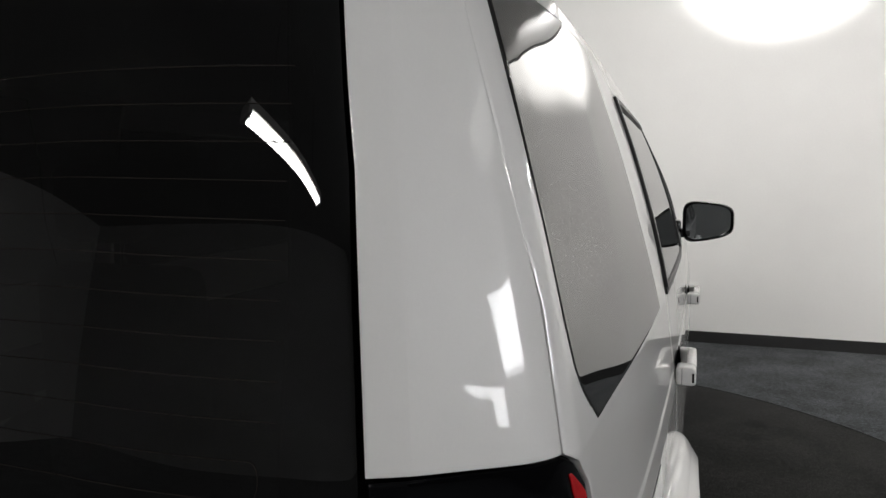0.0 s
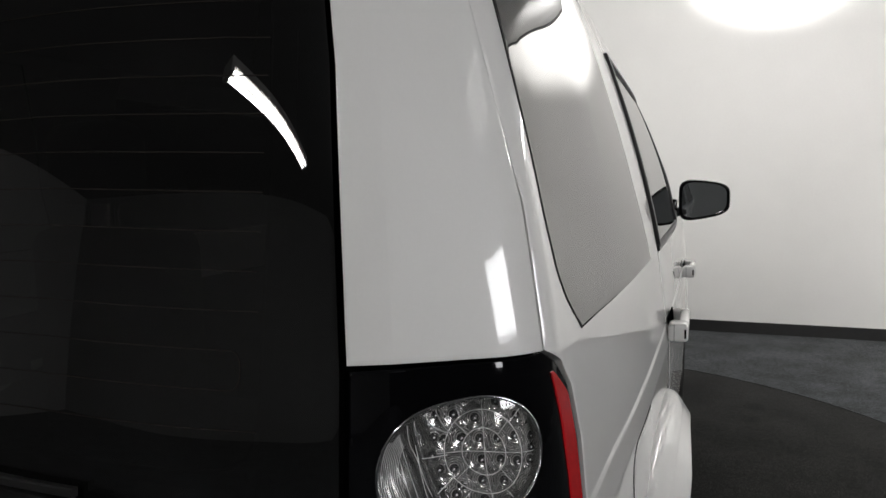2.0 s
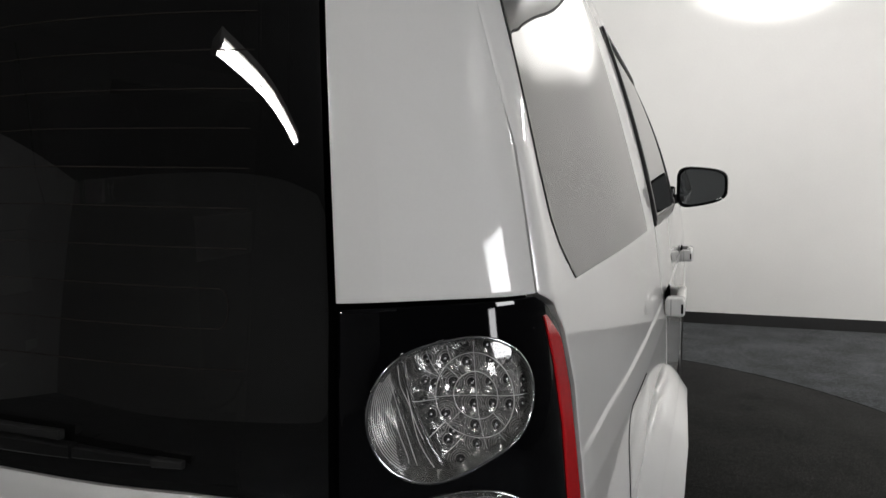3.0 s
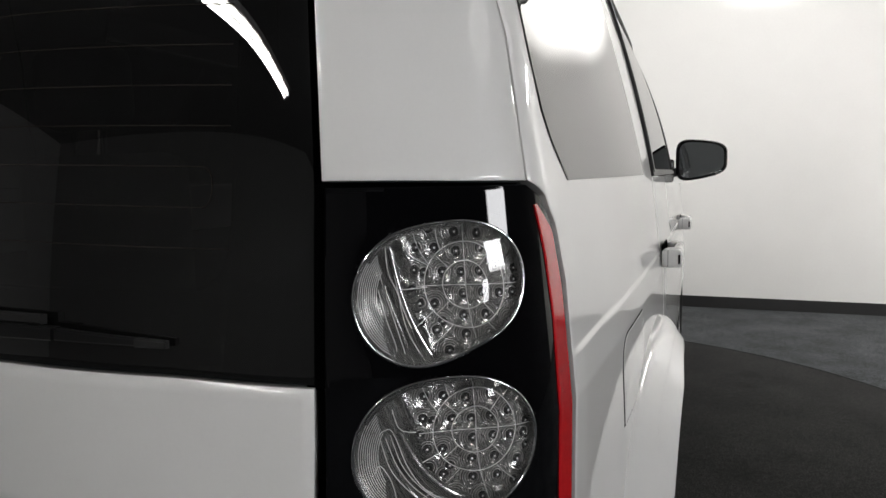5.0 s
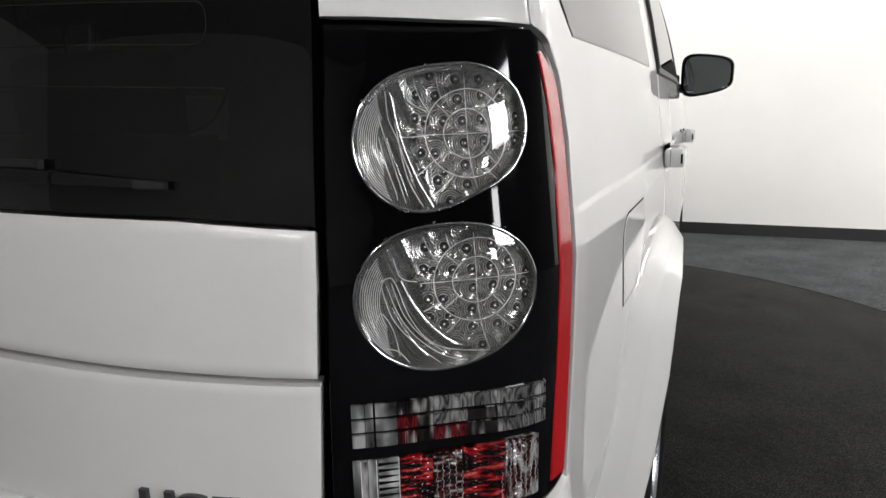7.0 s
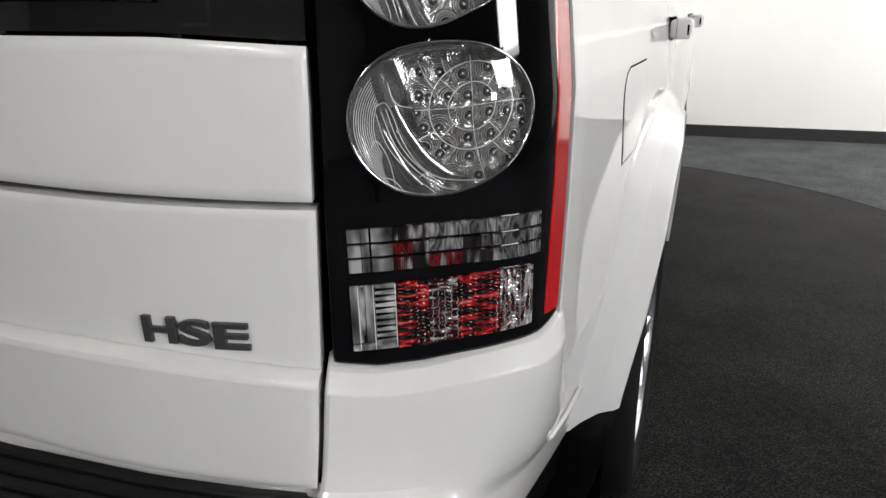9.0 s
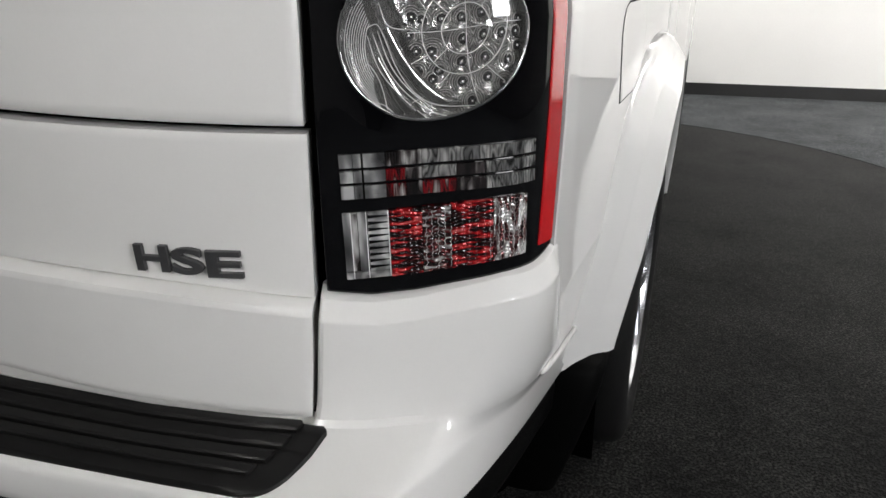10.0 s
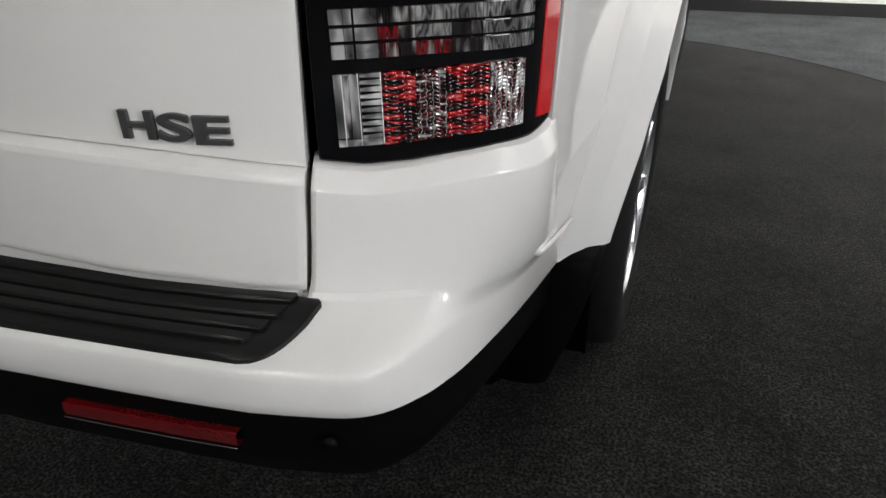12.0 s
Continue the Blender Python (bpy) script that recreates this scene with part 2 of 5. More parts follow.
def box(bm, x0, x1, y0, y1, z0, z1, bevel=0.0):
    g = bmesh.ops.create_cube(bm, size=1.0, matrix=Matrix.Translation(((x0 + x1) / 2, (y0 + y1) / 2, (z0 + z1) / 2)) @ Matrix.Diagonal((x1 - x0, y1 - y0, z1 - z0, 1)))
    if bevel:
        vs = set(g["verts"])
        es = [e for e in bm.edges if e.verts[0] in vs and e.verts[1] in vs]
        bmesh.ops.bevel(bm, geom=es, offset=bevel, segments=3, affect="EDGES", profile=0.5)
    return g


def tube(bm, pts, r, n=8, closed=False):
    """A round rod along points."""
    pts = [Vector(p) for p in pts]
    rings = []
    m = len(pts)
    for i, p in enumerate(pts):
        a, b = pts[(i - 1) % m if closed else max(i - 1, 0)], pts[(i + 1) % m if closed else min(i + 1, m - 1)]
        d = (b - a).normalized()
        u = d.cross(Vector((0.31, 0.27, 0.91))).normalized()
        v = d.cross(u)
        rings.append([bm.verts.new(p + r * (math.cos(6.2832 * k / n) * u + math.sin(6.2832 * k / n) * v)) for k in range(n)])
    for i in range(m if closed else m - 1):
        p, q = rings[i], rings[(i + 1) % m]
        for k in range(n):
            bm.faces.new((p[k], p[(k + 1) % n], q[(k + 1) % n], q[k]))
    if not closed:
        bm.faces.new(rings[0][::-1])
        bm.faces.new(rings[-1])


# ---- the car's skin: a plan curve, measured along it from the middle of the tail, that leans with height ----
KNOTS = np.array([(0, -.128), (.3, -.1222), (.503, -.1075), (.62, -.0815), (.69, -.0575), (.75, -.023), (.81, .018), (.8555, .053), (.8785, .094), (.8855, .148),
                  (.8915, .28), (.9005, .45), (.9065, .60), (.9135, .90), (.918, 1.2), (.922, 1.7), (.920, 2.3), (.912, 2.9), (.90, 3.4), (.87, 4.0), (.80, 4.4), (.6, 4.58), (.3, 4.63), (0, 4.64)])
STEP = np.hypot(*np.diff(KNOTS, axis=0).T)
ARC = np.r_[0, np.cumsum(STEP)]


def tangents():
    """Tangents of the smooth curve through the knots."""
    n = len(KNOTS)
    A, R = np.zeros((n, n)), np.zeros((n, 2))
    for i in range(1, n - 1):
        A[i, i - 1], A[i, i], A[i, i + 1] = 1 / STEP[i - 1], 2 / STEP[i - 1] + 2 / STEP[i], 1 / STEP[i]
        R[i] = 3 * ((KNOTS[i] - KNOTS[i - 1]) / STEP[i - 1] ** 2 + (KNOTS[i + 1] - KNOTS[i]) / STEP[i] ** 2)
    A[0, 0] = A[-1, -1] = 1
    R[0], R[-1] = (1, 0), (-1, 0)
    return np.linalg.solve(A, R)


TAN = tangents()


def skin_flat(a, z):
    s, a = np.where(a < 0, -1.0, 1.0), np.abs(a)
    i = np.clip(np.searchsorted(ARC, a) - 1, 0, len(STEP) - 1)
    h, t = STEP[i], (a - ARC[i]) / STEP[i]
    c = (2 * t**3 - 3 * t * t + 1, (t**3 - 2 * t * t + t) * h, -2 * t**3 + 3 * t * t, (t**3 - t * t) * h)
    xy = c[0][..., None] * KNOTS[i] + c[1][..., None] * TAN[i] + c[2][..., None] * KNOTS[i + 1] + c[3][..., None] * TAN[i + 1]
    x, y = xy[..., 0], xy[..., 1]
    w = (x - 0.6) / 0.28
    w = np.where(np.abs(w) < 0.25, (w + 0.25) ** 2, np.clip(w, 0, 1))
    h = np.maximum(z - 1.275, 0)
    dx = -0.1 * (np.clip(z, 1.05, 1.275) - 1.05) - 0.165 * h - 0.128 * h * h - 0.15 * np.maximum(0.72 - z, 0)
    dx = dx - 0.21 * h * h * np.clip((y - 0.5) / 1.5, 0, 1.2) - 0.036 * np.clip(y - 1.9, 0, 1.3) * np.clip((z - 1.2) / 0.12, 0, 1)
    d = np.maximum(z - 0.95, 0)
    return np.stack([s * (x + dx * w), y + (0.025 * d + 0.156 * d * d) * np.clip((0.6 - y) / 0.7, 0, 1), z], -1)


def skin(a, z, off=0.0):
    a, z = np.broadcast_arrays(np.asarray(a, float), np.asarray(z, float))
    e = 1e-3
    n = np.cross(skin_flat(a + e, z) - skin_flat(a - e, z), skin_flat(a, z + e) - skin_flat(a, z - e))
    n /= np.linalg.norm(n, axis=-1, keepdims=True)
    return skin_flat(a, z) + np.asarray(off)[..., None] * n


def along(line, t):
    """Points at shares t of the length of a polyline in (a, z)."""
    line = np.asarray(line, float)
    if len(line) == 1:
        return np.repeat(line, len(t), 0)
    d = np.r_[0, np.cumsum(np.hypot(*np.diff(line, axis=0).T))]
    return np.stack([np.interp(t * d[-1], d, line[:, k]) for k in (0, 1)], -1)


def spread(n, length, edge=0.003):
    e = min(edge / max(length, 1e-6), 0.2)
    return np.r_[0, e, np.linspace(2.5 * e, 1 - 2.5 * e, max(n, 2)), 1 - e, 1]


def coons(bot, top, left, right, nu, nv, edge=0.003):
    """A grid in (a, z) between four lines; left and right run upwards, bottom and top to the right."""
    length = lambda l: float(np.hypot(*np.diff(np.asarray(l, float), axis=0).T).sum())
    s, t = spread(nu, length(bot), edge), spread(nv, length(left), edge)
    b, u, l, r = along(bot, s), along(top, s), along(left, t), along(right, t)
    S, T = s[None, :, None], t[:, None, None]
    return (1 - T) * b[None] + T * u[None] + (1 - S) * l[:, None] + S * r[:, None] - ((1 - S) * (1 - T) * b[0] + S * (1 - T) * b[-1] + (1 - S) * T * u[0] + S * T * u[-1])


def panel(name, grid, material, parent, off=0.0, depth=0.012, roll=0.0015, label="", side=1, cut=None, extra=None):
    """A sheet on the skin with rolled and returned edges. off may be a function of (a, z)."""
    a, z = grid[..., 0], grid[..., 1]
    base = off(a, z) if callable(off) else np.full(a.shape, off)
    o = base.copy()
    o[0, :] -= roll
    o[-1, :] -= roll
    o[1:-1, 0] -= roll
    o[1:-1, -1] -= roll
    P = skin(a, z, o)
    if extra is not None:
        P = extra(P, a, z)
    nv, nu = a.shape
    idx = np.arange(nv * nu).reshape(nv, nu)
    verts = list(P.reshape(-1, 3))
    ring = np.r_[idx[0, :], idx[1:, -1], idx[-1, -2::-1], idx[-2:0:-1, 0]]
    back = skin(a.ravel()[ring], z.ravel()[ring], base.ravel()[ring] - depth)
    if extra is not None:
        back = back + (P.reshape(-1, 3)[ring] - skin(a, z, o).reshape(-1, 3)[ring])
    faces = []
    for j in range(nv - 1):
        for i in range(nu - 1):
            if cut is not None:
                c = P[j:j + 2, i:i + 2].mean((0, 1))
                if cut(c):
                    continue
            faces.append((idx[j, i], idx[j, i + 1], idx[j + 1, i + 1], idx[j + 1, i]))
    n0 = len(verts)
    verts += list(back)
    m = len(ring)
    for k in range(m):
        faces.append((ring[(k + 1) % m], ring[k], n0 + k, n0 + (k + 1) % m))
    if side < 0:
        verts = [(-v[0], v[1], v[2]) for v in verts]
        faces = [f[::-1] for f in faces]
    return mesh_from(name, verts, faces, material, parent, label)


# ---- room ----
DAYLIGHT = [glow("window_daylight", (0.98, 0.98, 1.0), 5.0), glow("bright_window_daylight", (0.98, 0.98, 1.0), 10.0)]


def slab(name, x0, x1, y0, y1, z0, z1, material, label):
    bm = bmesh.new()
    box(bm, x0, x1, y0, y1, z0, z1)
    ob = part(name, bm, material, None, label, smooth=False)
    return tagged(ob, kind="structure", category=name.split("_")[0])


TOP = 3.68
slab("floor", -6.2, 6.2, -7.2, 6.3, -0.1, -0.006, OUTER_CARPET, "carpet floor of a showroom, tinted paler and bluer for the wall's sheen")
slab("wall_north", -6.2, 6.2, 6.05, 6.3, -0.006, TOP, WALL, "plain white painted showroom wall")
slab("wall_east", 6.0, 6.2, 4.2, 6.05, -0.006, TOP, WALL, "plain white painted showroom wall")
slab("wall_east_dark", 6.0, 6.2, -0.9, 4.2, -0.006, TOP, DARK_WALL, "charcoal painted showroom wall")
slab("wall_west", -6.2, -6.0, -7.0, 6.05, -0.006, TOP, GREY_WALL, "grey painted showroom wall")
slab("wall_south", -6.2, 6.2, -7.2, -7.0, -0.006, TOP, CEILING_PAINT, "grey painted showroom wall")
slab("ceiling", -6.2, 6.2, -7.2, 3.6, TOP, TOP + 0.1, DARK_CEILING, "dark painted showroom ceiling")
slab("ceiling_bay", -6.2, 6.2, 3.6, 6.3, TOP, TOP + 0.1, CEILING_PAINT, "grey painted ceiling beside the white wall")
slab("trim", -6.0, 6.0, 6.02, 6.05, TOP - 0.02, TOP, SKIRT, "thin dark trim along the top of the white wall")
slab("baseboard", -6.0, 6.0, 6.035, 6.05, -0.006, 0.1, SKIRT, "black skirting along the foot of the white wall")
# the dark wall beside the car has one broad bright window and a small one beside it
slab("wall_southeast", 6.0, 6.2, -7.0, -3.7, -0.006, TOP, DARK_WALL, "charcoal painted showroom wall")
slab("wall_under_window", 6.0, 6.2, -3.7, -3.14, -0.006, 1.08, DARK_WALL, "charcoal painted wall under a window")
slab("wall_over_window", 6.0, 6.2, -3.7, -3.14, 1.6, TOP, DARK_WALL, "charcoal painted wall over a window")
slab("wall_between_windows", 6.0, 6.2, -3.14, -2.9, -0.006, TOP, DARK_WALL, "charcoal painted wall between windows")
slab("wall_under_window", 6.0, 6.2, -2.9, -0.9, -0.006, 1.72, DARK_WALL, "charcoal painted wall under a window")
slab("wall_over_window", 6.0, 6.2, -2.9, -0.9, 2.8, TOP, DARK_WALL, "charcoal painted wall over a window")
for n, (y0, y1, z0, z1) in enumerate(((-2.9, -0.9, 1.72, 2.8), (-3.7, -3.14, 1.08, 1.6))):
    bm = bmesh.new()
    box(bm, 6.06, 6.07, y0, y1, z0, z1)
    tagged(part("window_%d" % (n + 1), bm, DAYLIGHT[n], None, "bright frosted window in a dark wall"), category="window", kind="structure")
# the turntable that the car stands on
bm = bmesh.new()
bmesh.ops.create_cone(bm, cap_ends=True, segments=160, radius1=2.46, radius2=2.457, depth=0.02, matrix=Matrix.Translation((0.045, 2.32, -0.01)))
turntable = tagged(part("turntable", bm, CARPET, None, "round carpeted turntable set in the floor", sharp=20), category="turntable", kind="structure")
bm = bmesh.new()
tube(bm, [(0.045 + 2.461 * math.cos(6.28318 * i / 200), 2.32 + 2.461 * math.sin(6.28318 * i / 200), -0.003) for i in range(200)], 0.0045, 6, True)
part("edge_strip", bm, DARK, turntable, "thin dark edge strip")


def batten(x, y, z, turn, length=1.56):
    """A hanging lamp: two bare tubes under a pale tray with end caps."""
    ob = new("batten_light")
    bm = bmesh.new()
    box(bm, -length / 2, length / 2, -0.085, 0.085, 0.03, 0.085, 0.008)
    part("housing", bm, LAMP_METAL, ob, "pale metal lamp housing")
    for k in (-0.047, 0.047):
        bm = bmesh.new()
        tube(bm, [(-length / 2 + 0.03, k, 0.012), (length / 2 - 0.03, k, 0.012)], 0.013, 10)
        part("tube", bm, TUBE_GLOW, ob, "glowing white tube")
    for k in (-1, 1):
        bm = bmesh.new()
        box(bm, k * length / 2 - 0.028, k * length / 2 + 0.012, -0.085, 0.085, -0.005, 0.086, 0.006)
        part("end_cap", bm, LAMP_METAL, ob)
    for k in (-0.5, 0.5):
        bm = bmesh.new()
        tube(bm, [(k, 0, 0.083), (k, 0, TOP - z)], 0.006, 8)
        part("hanger", bm, BLACK_TRIM, ob)
    ob.matrix_world = pose(x, y, z, 0, 0, turn)
    return tagged(ob, "twin tube ceiling batten light, switched on", "light", "ceiling lights")


def ceiling_panel(x, y, turn, sx, sy):
    """A flat dim light panel in a pale frame, let into the ceiling."""
    ob = new("ceiling_light")
    for k, (x0, x1, y0, y1) in enumerate(((-sx, sx, -sy, -sy + 0.045), (-sx, sx, sy - 0.045, sy), (-sx, -sx + 0.045, -sy + 0.045, sy - 0.045), (sx - 0.045, sx, -sy + 0.045, sy - 0.045))):
        bm = bmesh.new()
        box(bm, x0, x1, y0, y1, -0.02, 0.0)
        part("frame", bm, PANEL_EDGE, ob, "bright edge of the panel")
    bm = bmesh.new()
    box(bm, -sx + 0.045, sx - 0.045, -sy + 0.045, sy - 0.045, -0.012, 0.0)
    part("diffuser", bm, PANEL_GLOW, ob, "dim frosted diffuser")
    ob.matrix_world = pose(x, y, TOP, 0, 0, turn)
    return tagged(ob, "oblong frosted ceiling light panel, dimly lit", "light", "ceiling lights")


LAMP_METAL = mat("pale_lamp_metal", (0.6, 0.6, 0.59), 0.4, vary=0.05, scale=120)
PANEL_EDGE = glow("panel_edge", (1.0, 0.98, 0.95), 2.6)
PANEL_GLOW = glow("panel_glow", (1.0, 0.98, 0.95), 0.9)
TUBE_GLOW = glow("tube_glow", (1.0, 0.98, 0.95), 68)
for lx, ly, turn in BATTENS:
    batten(lx, ly, 2.65, turn)
ceiling_panel(4.22, -0.12, 6, 0.46, 0.86)

# ---- car: panels ----
car = tagged(new("car"), "white estate car with black tail lamps, parked on a turntable", "car")
WHEEL_Y, WHEEL_Z = 0.93, 0.385
GLASS_TOP = 1.77


def fold(a, z):
    """The upright fold in the corner panel."""
    d = np.abs(a) - 0.756
    return 0.0030 * np.clip(np.where(d < 0, 1 + d / 0.046, 1 - (d / 0.166) ** 2), 0, 1)


def shoulder(a, z):
    return 0.0024 * np.clip((1.098 - z) / 0.0024, 0, 1) * np.clip((np.abs(a) - 0.99) / 0.05, 0, 1)


CREASE = [(-.688, .7885), (-.604, .797), (-.517, .8045), (-.42, .808), (0, .809), (.42, .808), (.517, .8045), (.604, .797), (.688, .7885)]


def trim_off(a, z):
    """The lower trim stands proud, its upper edge rounded."""
    t = np.clip((np.interp(a, [p[0] for p in CREASE], [p[1] for p in CREASE]) - z) / 0.012, 0, 1)
    return 0.004 + 0.0148 * np.sqrt(1 - (1 - t) ** 2)


PILLAR_L = [(.710, 1.287), (.709, 1.357), (.7065, 1.462), (.7035, 1.566), (.694, 1.647), (.685, 1.731), (.674, 1.83)]
GLASS_R = [(.699, 1.106), (.7025, 1.28), (.7015, 1.357), (.6990, 1.462), (.6960, 1.566), (.6865, 1.647), (.6775, 1.731), (.673, GLASS_TOP)]
mirror_line = lambda l: [(-a, z) for a, z in l]
tail_glass = panel("tailgate_glass", coons([(-.699, 1.106), (-.56, 1.116), (-.36, 1.120), (.36, 1.120), (.56, 1.116), (.699, 1.106)], [(-.673, GLASS_TOP), (.673, GLASS_TOP)], mirror_line(GLASS_R), GLASS_R, 120, 50), TINT, car, depth=0.004, roll=0.0003, label="dark tinted rear window with fine heater lines")
panel("tailgate_header", coons([(-.672, GLASS_TOP + .004), (.672, GLASS_TOP + .004)], [(-.664, 1.83), (.664, 1.83)], [(-.672, GLASS_TOP + .004), (-.664, 1.83)], [(.672, GLASS_TOP + .004), (.664, 1.83)], 60, 5), PAINT, car)
panel("tailgate_upper", coons([(-.694, .964), (-.36, .975), (.36, .975), (.694, .964)], [(-.698, 1.103), (-.56, 1.113), (-.36, 1.117), (.36, 1.117), (.56, 1.113), (.698, 1.103)], [(-.694, .964), (-.698, 1.102)],
      [(.694, .964), (.698, 1.102)], 80, 10, 0.005), PAINT, car, roll=0.003, depth=0.03)
lower = lambda d: [(p, q + d) for p, q in CREASE]
tail_lower = panel("tailgate_lower", coons(lower(.0013), [(-.697, .957), (-.36, .966), (.36, .966), (.697, .957)], [(-.688, .7898), (-.697, .957)], [(.688, .7898), (.697, .957)], 90, 40, 0.004), PAINT, car, off=0.001, roll=0.0015, depth=0.03)
panel("tailgate_trim", coons([(-.678, .656), (-.55, .6645), (-.3, .670), (.3, .670), (.55, .6645), (.678, .656)], lower(-.0013), [(-.678, .656), (-.688, .7872)], [(.678, .656), (.688, .7872)], 90, 110, 0.004), PAINT, car, off=trim_off, roll=0.002, depth=0.04)

LAMP_R = [(.974, .804), (.986, .90), (.991, .942), (.996, 1.113), (.997, 1.173), (.976, 1.235), (.946, 1.268), (.924, 1.280)]


def wheel_cut(c):
    return math.hypot(c[1] - WHEEL_Y, c[2] - WHEEL_Z) < 0.56 or math.hypot(c[1] - WHEEL_Y - 2.885, c[2] - WHEEL_Z) < 0.56


def glass_front(z):
    """How far forward the windscreen's edge lies at a height."""
    return 3.72 - 1.35 * (z - 1.25)


def flat_pane(P, a, z, proud=0.0015, start=0.0, run=1e-6):
    """The pane is flat from front to back where the body turns the corner."""
    p, q = skin(np.full(a.shape, 1.03), z), skin(np.full(a.shape, 1.12), z)
    t = (P[..., 1] - p[..., 1]) / (q[..., 1] - p[..., 1])
    out = P.copy()
    w = np.clip((a - start) / run, 0, 1) * np.clip((z - 1.25) / 0.03, 0, 1)
    gain = np.maximum(p[..., 0] + (q[..., 0] - p[..., 0]) * t + proud - P[..., 0], 0)
    out[..., 0] = P[..., 0] + np.where(a < 1.03, w * gain, 0)
    return out


FRONT_A = lambda z: float(np.interp(glass_front(z), KNOTS[8:, 1], ARC[8:]))

for side in (1, -1):
    seam = [(.922, 1.283), (.923, 1.36), (.924, 1.428), (.911, 1.525), (.905, 1.571), (.898, 1.626), (.872, 1.83)]
    panel("rear_pillar", coons([(.710, 1.287), (.85, 1.284), (.922, 1.283)], [(.674, 1.83), (.872, 1.83)], PILLAR_L, seam, 220, 50, 0.002), PAINT, car, off=fold, side=side, roll=0.0007)
    left = [(1.145, .52), (1.065, .60), (1.015, .68), (.985, .76), (.977, .80)] + [(a + .005, z) for a, z in LAMP_R[1:]] + [(a + .0007, z) for a, z in seam]
    panel("quarter_panel", coons([(1.145, .52), (2.01, .52)], [(.8735, 1.83), (1.90, 1.83)], left, [(2.01, .52), (2.01, .95), (1.955, 1.13), (1.93, 1.28), (1.90, 1.83)], 90, 420, 0.002), PAINT, car, off=shoulder, side=side, cut=wheel_cut, roll=0.0008, extra=lambda P, a, z: flat_pane(P, a, z, 0.0, 0.918, 0.034))
    win_l = [(1.047, 1.281), (.998, 1.326), (.980, 1.355), (.967, 1.41), (.958, 1.488), (.946, 1.571), (.937, 1.656), (.930, 1.749), (.926, 1.80)]
    win_r = [(1.752, 1.281), (1.69, 1.45), (1.65, 1.63), (1.60, 1.77), (1.59, 1.80)]
    shift = lambda l, d, u: [(a + d, z + (u if k == 0 else 0)) for k, (a, z) in enumerate(l)]
    sl, sr = shift(win_l, -.0016, -.0016), shift(win_r, .003, -.0016)
    panel("window_seal", coons([sl[0], sr[0]], [sl[-1], sr[-1]], sl, sr, 40, 40), RUBBER, car, off=0.0004, side=side, depth=0.006, extra=lambda P, a, z: flat_pane(P, a, z, 0.0005))
    panel("quarter_window", coons([win_l[0], win_r[0]], [win_l[-1], win_r[-1]], win_l, win_r, 60, 60), TINT, car, off=0.0016, side=side, depth=0.0012, roll=0.0008, label="dark tinted quarter window", extra=flat_pane)
    if side > 0:
        for nm, g, mt, o in (("flap_gap", .0027, DARK, .0008), ("fuel_flap", 0, PAINT, .0016)):
            panel(nm, coons([(1.312 - g, .905 - g), (1.50 + g, .905 - g)], [(1.33 - g, 1.045 + g), (1.50 + g, 1.045 + g)], [(1.312 - g, .905 - g), (1.290 - g, 1.0), (1.293 - g, 1.025), (1.306 - g, 1.04), (1.33 - g, 1.045 + g)], [(1.50 + g, .905 - g), (1.53 + g, 1.0), (1.50 + g, 1.045 + g)], 20, 16, 0.002),
                  mt, car, off=lambda a, z, o=o: shoulder(a, z) + o, side=side, depth=0.004, roll=0.0005)
    # doors with black window frames and glass
    panel("window_frame", coons([(1.955, 1.285), (FRONT_A(1.285), 1.285)], [(1.905, 1.745), (FRONT_A(1.745), 1.745)], [(1.955, 1.285), (1.905, 1.745)], [(FRONT_A(1.285), 1.285), (FRONT_A(1.745), 1.745)], 60, 20), BLACK_GLOSS, car, off=-0.004, side=side)
    panel("roof_rail_panel", coons([(1.905, 1.748), (FRONT_A(1.748), 1.748)], [(1.905, 1.83), (FRONT_A(1.83), 1.83)], [(1.905, 1.748), (1.905, 1.83)], [(FRONT_A(1.748), 1.748), (FRONT_A(1.83), 1.83)], 50, 8), PAINT, car, side=side)
    for b0, t0, w in ((1.962, 1.912, .026), (2.97, 2.93, .15), (FRONT_A(1.29) - .13, FRONT_A(1.73) - .13, .12)):
        panel("frame_strip", coons([(b0, 1.286), (b0 + w, 1.286)], [(t0, 1.743), (t0 + w, 1.743)], [(b0, 1.286), (t0, 1.743)], [(b0 + w, 1.286), (t0 + w, 1.743)], 3, 20, 0.001), BLACK_TRIM, car, off=0.006, side=side, depth=0.012)
    panel("frame_top", coons([(1.912, 1.729), (FRONT_A(1.729), 1.729)], [(1.912, 1.745), (FRONT_A(1.745), 1.745)], [(1.912, 1.729), (1.912, 1.745)], [(FRONT_A(1.729), 1.729), (FRONT_A(1.745), 1.745)], 40, 2, 0.001), BLACK_TRIM, car, off=0.006, side=side, depth=0.012)
    for a0, a1 in ((2.02, 3.09), (3.10, 4.16)):
        door = panel("side_door", coons([(a0, .45), (a1, .45)], [(a0 - .07, 1.275), (a1 - .01, 1.275)], [(a0, .45), (a0, .95), (a0 - .055, 1.13), (a0 - .07, 1.275)], [(a1, .45), (a1 - .01, 1.275)], 30, 240), PAINT, car, off=shoulder, side=side, cut=wheel_cut)
        b1 = a1 - 0.07 if a0 < 3 else FRONT_A(1.29) - 0.05
        t1 = a1 - 0.10 if a0 < 3 else FRONT_A(1.73) - 0.05
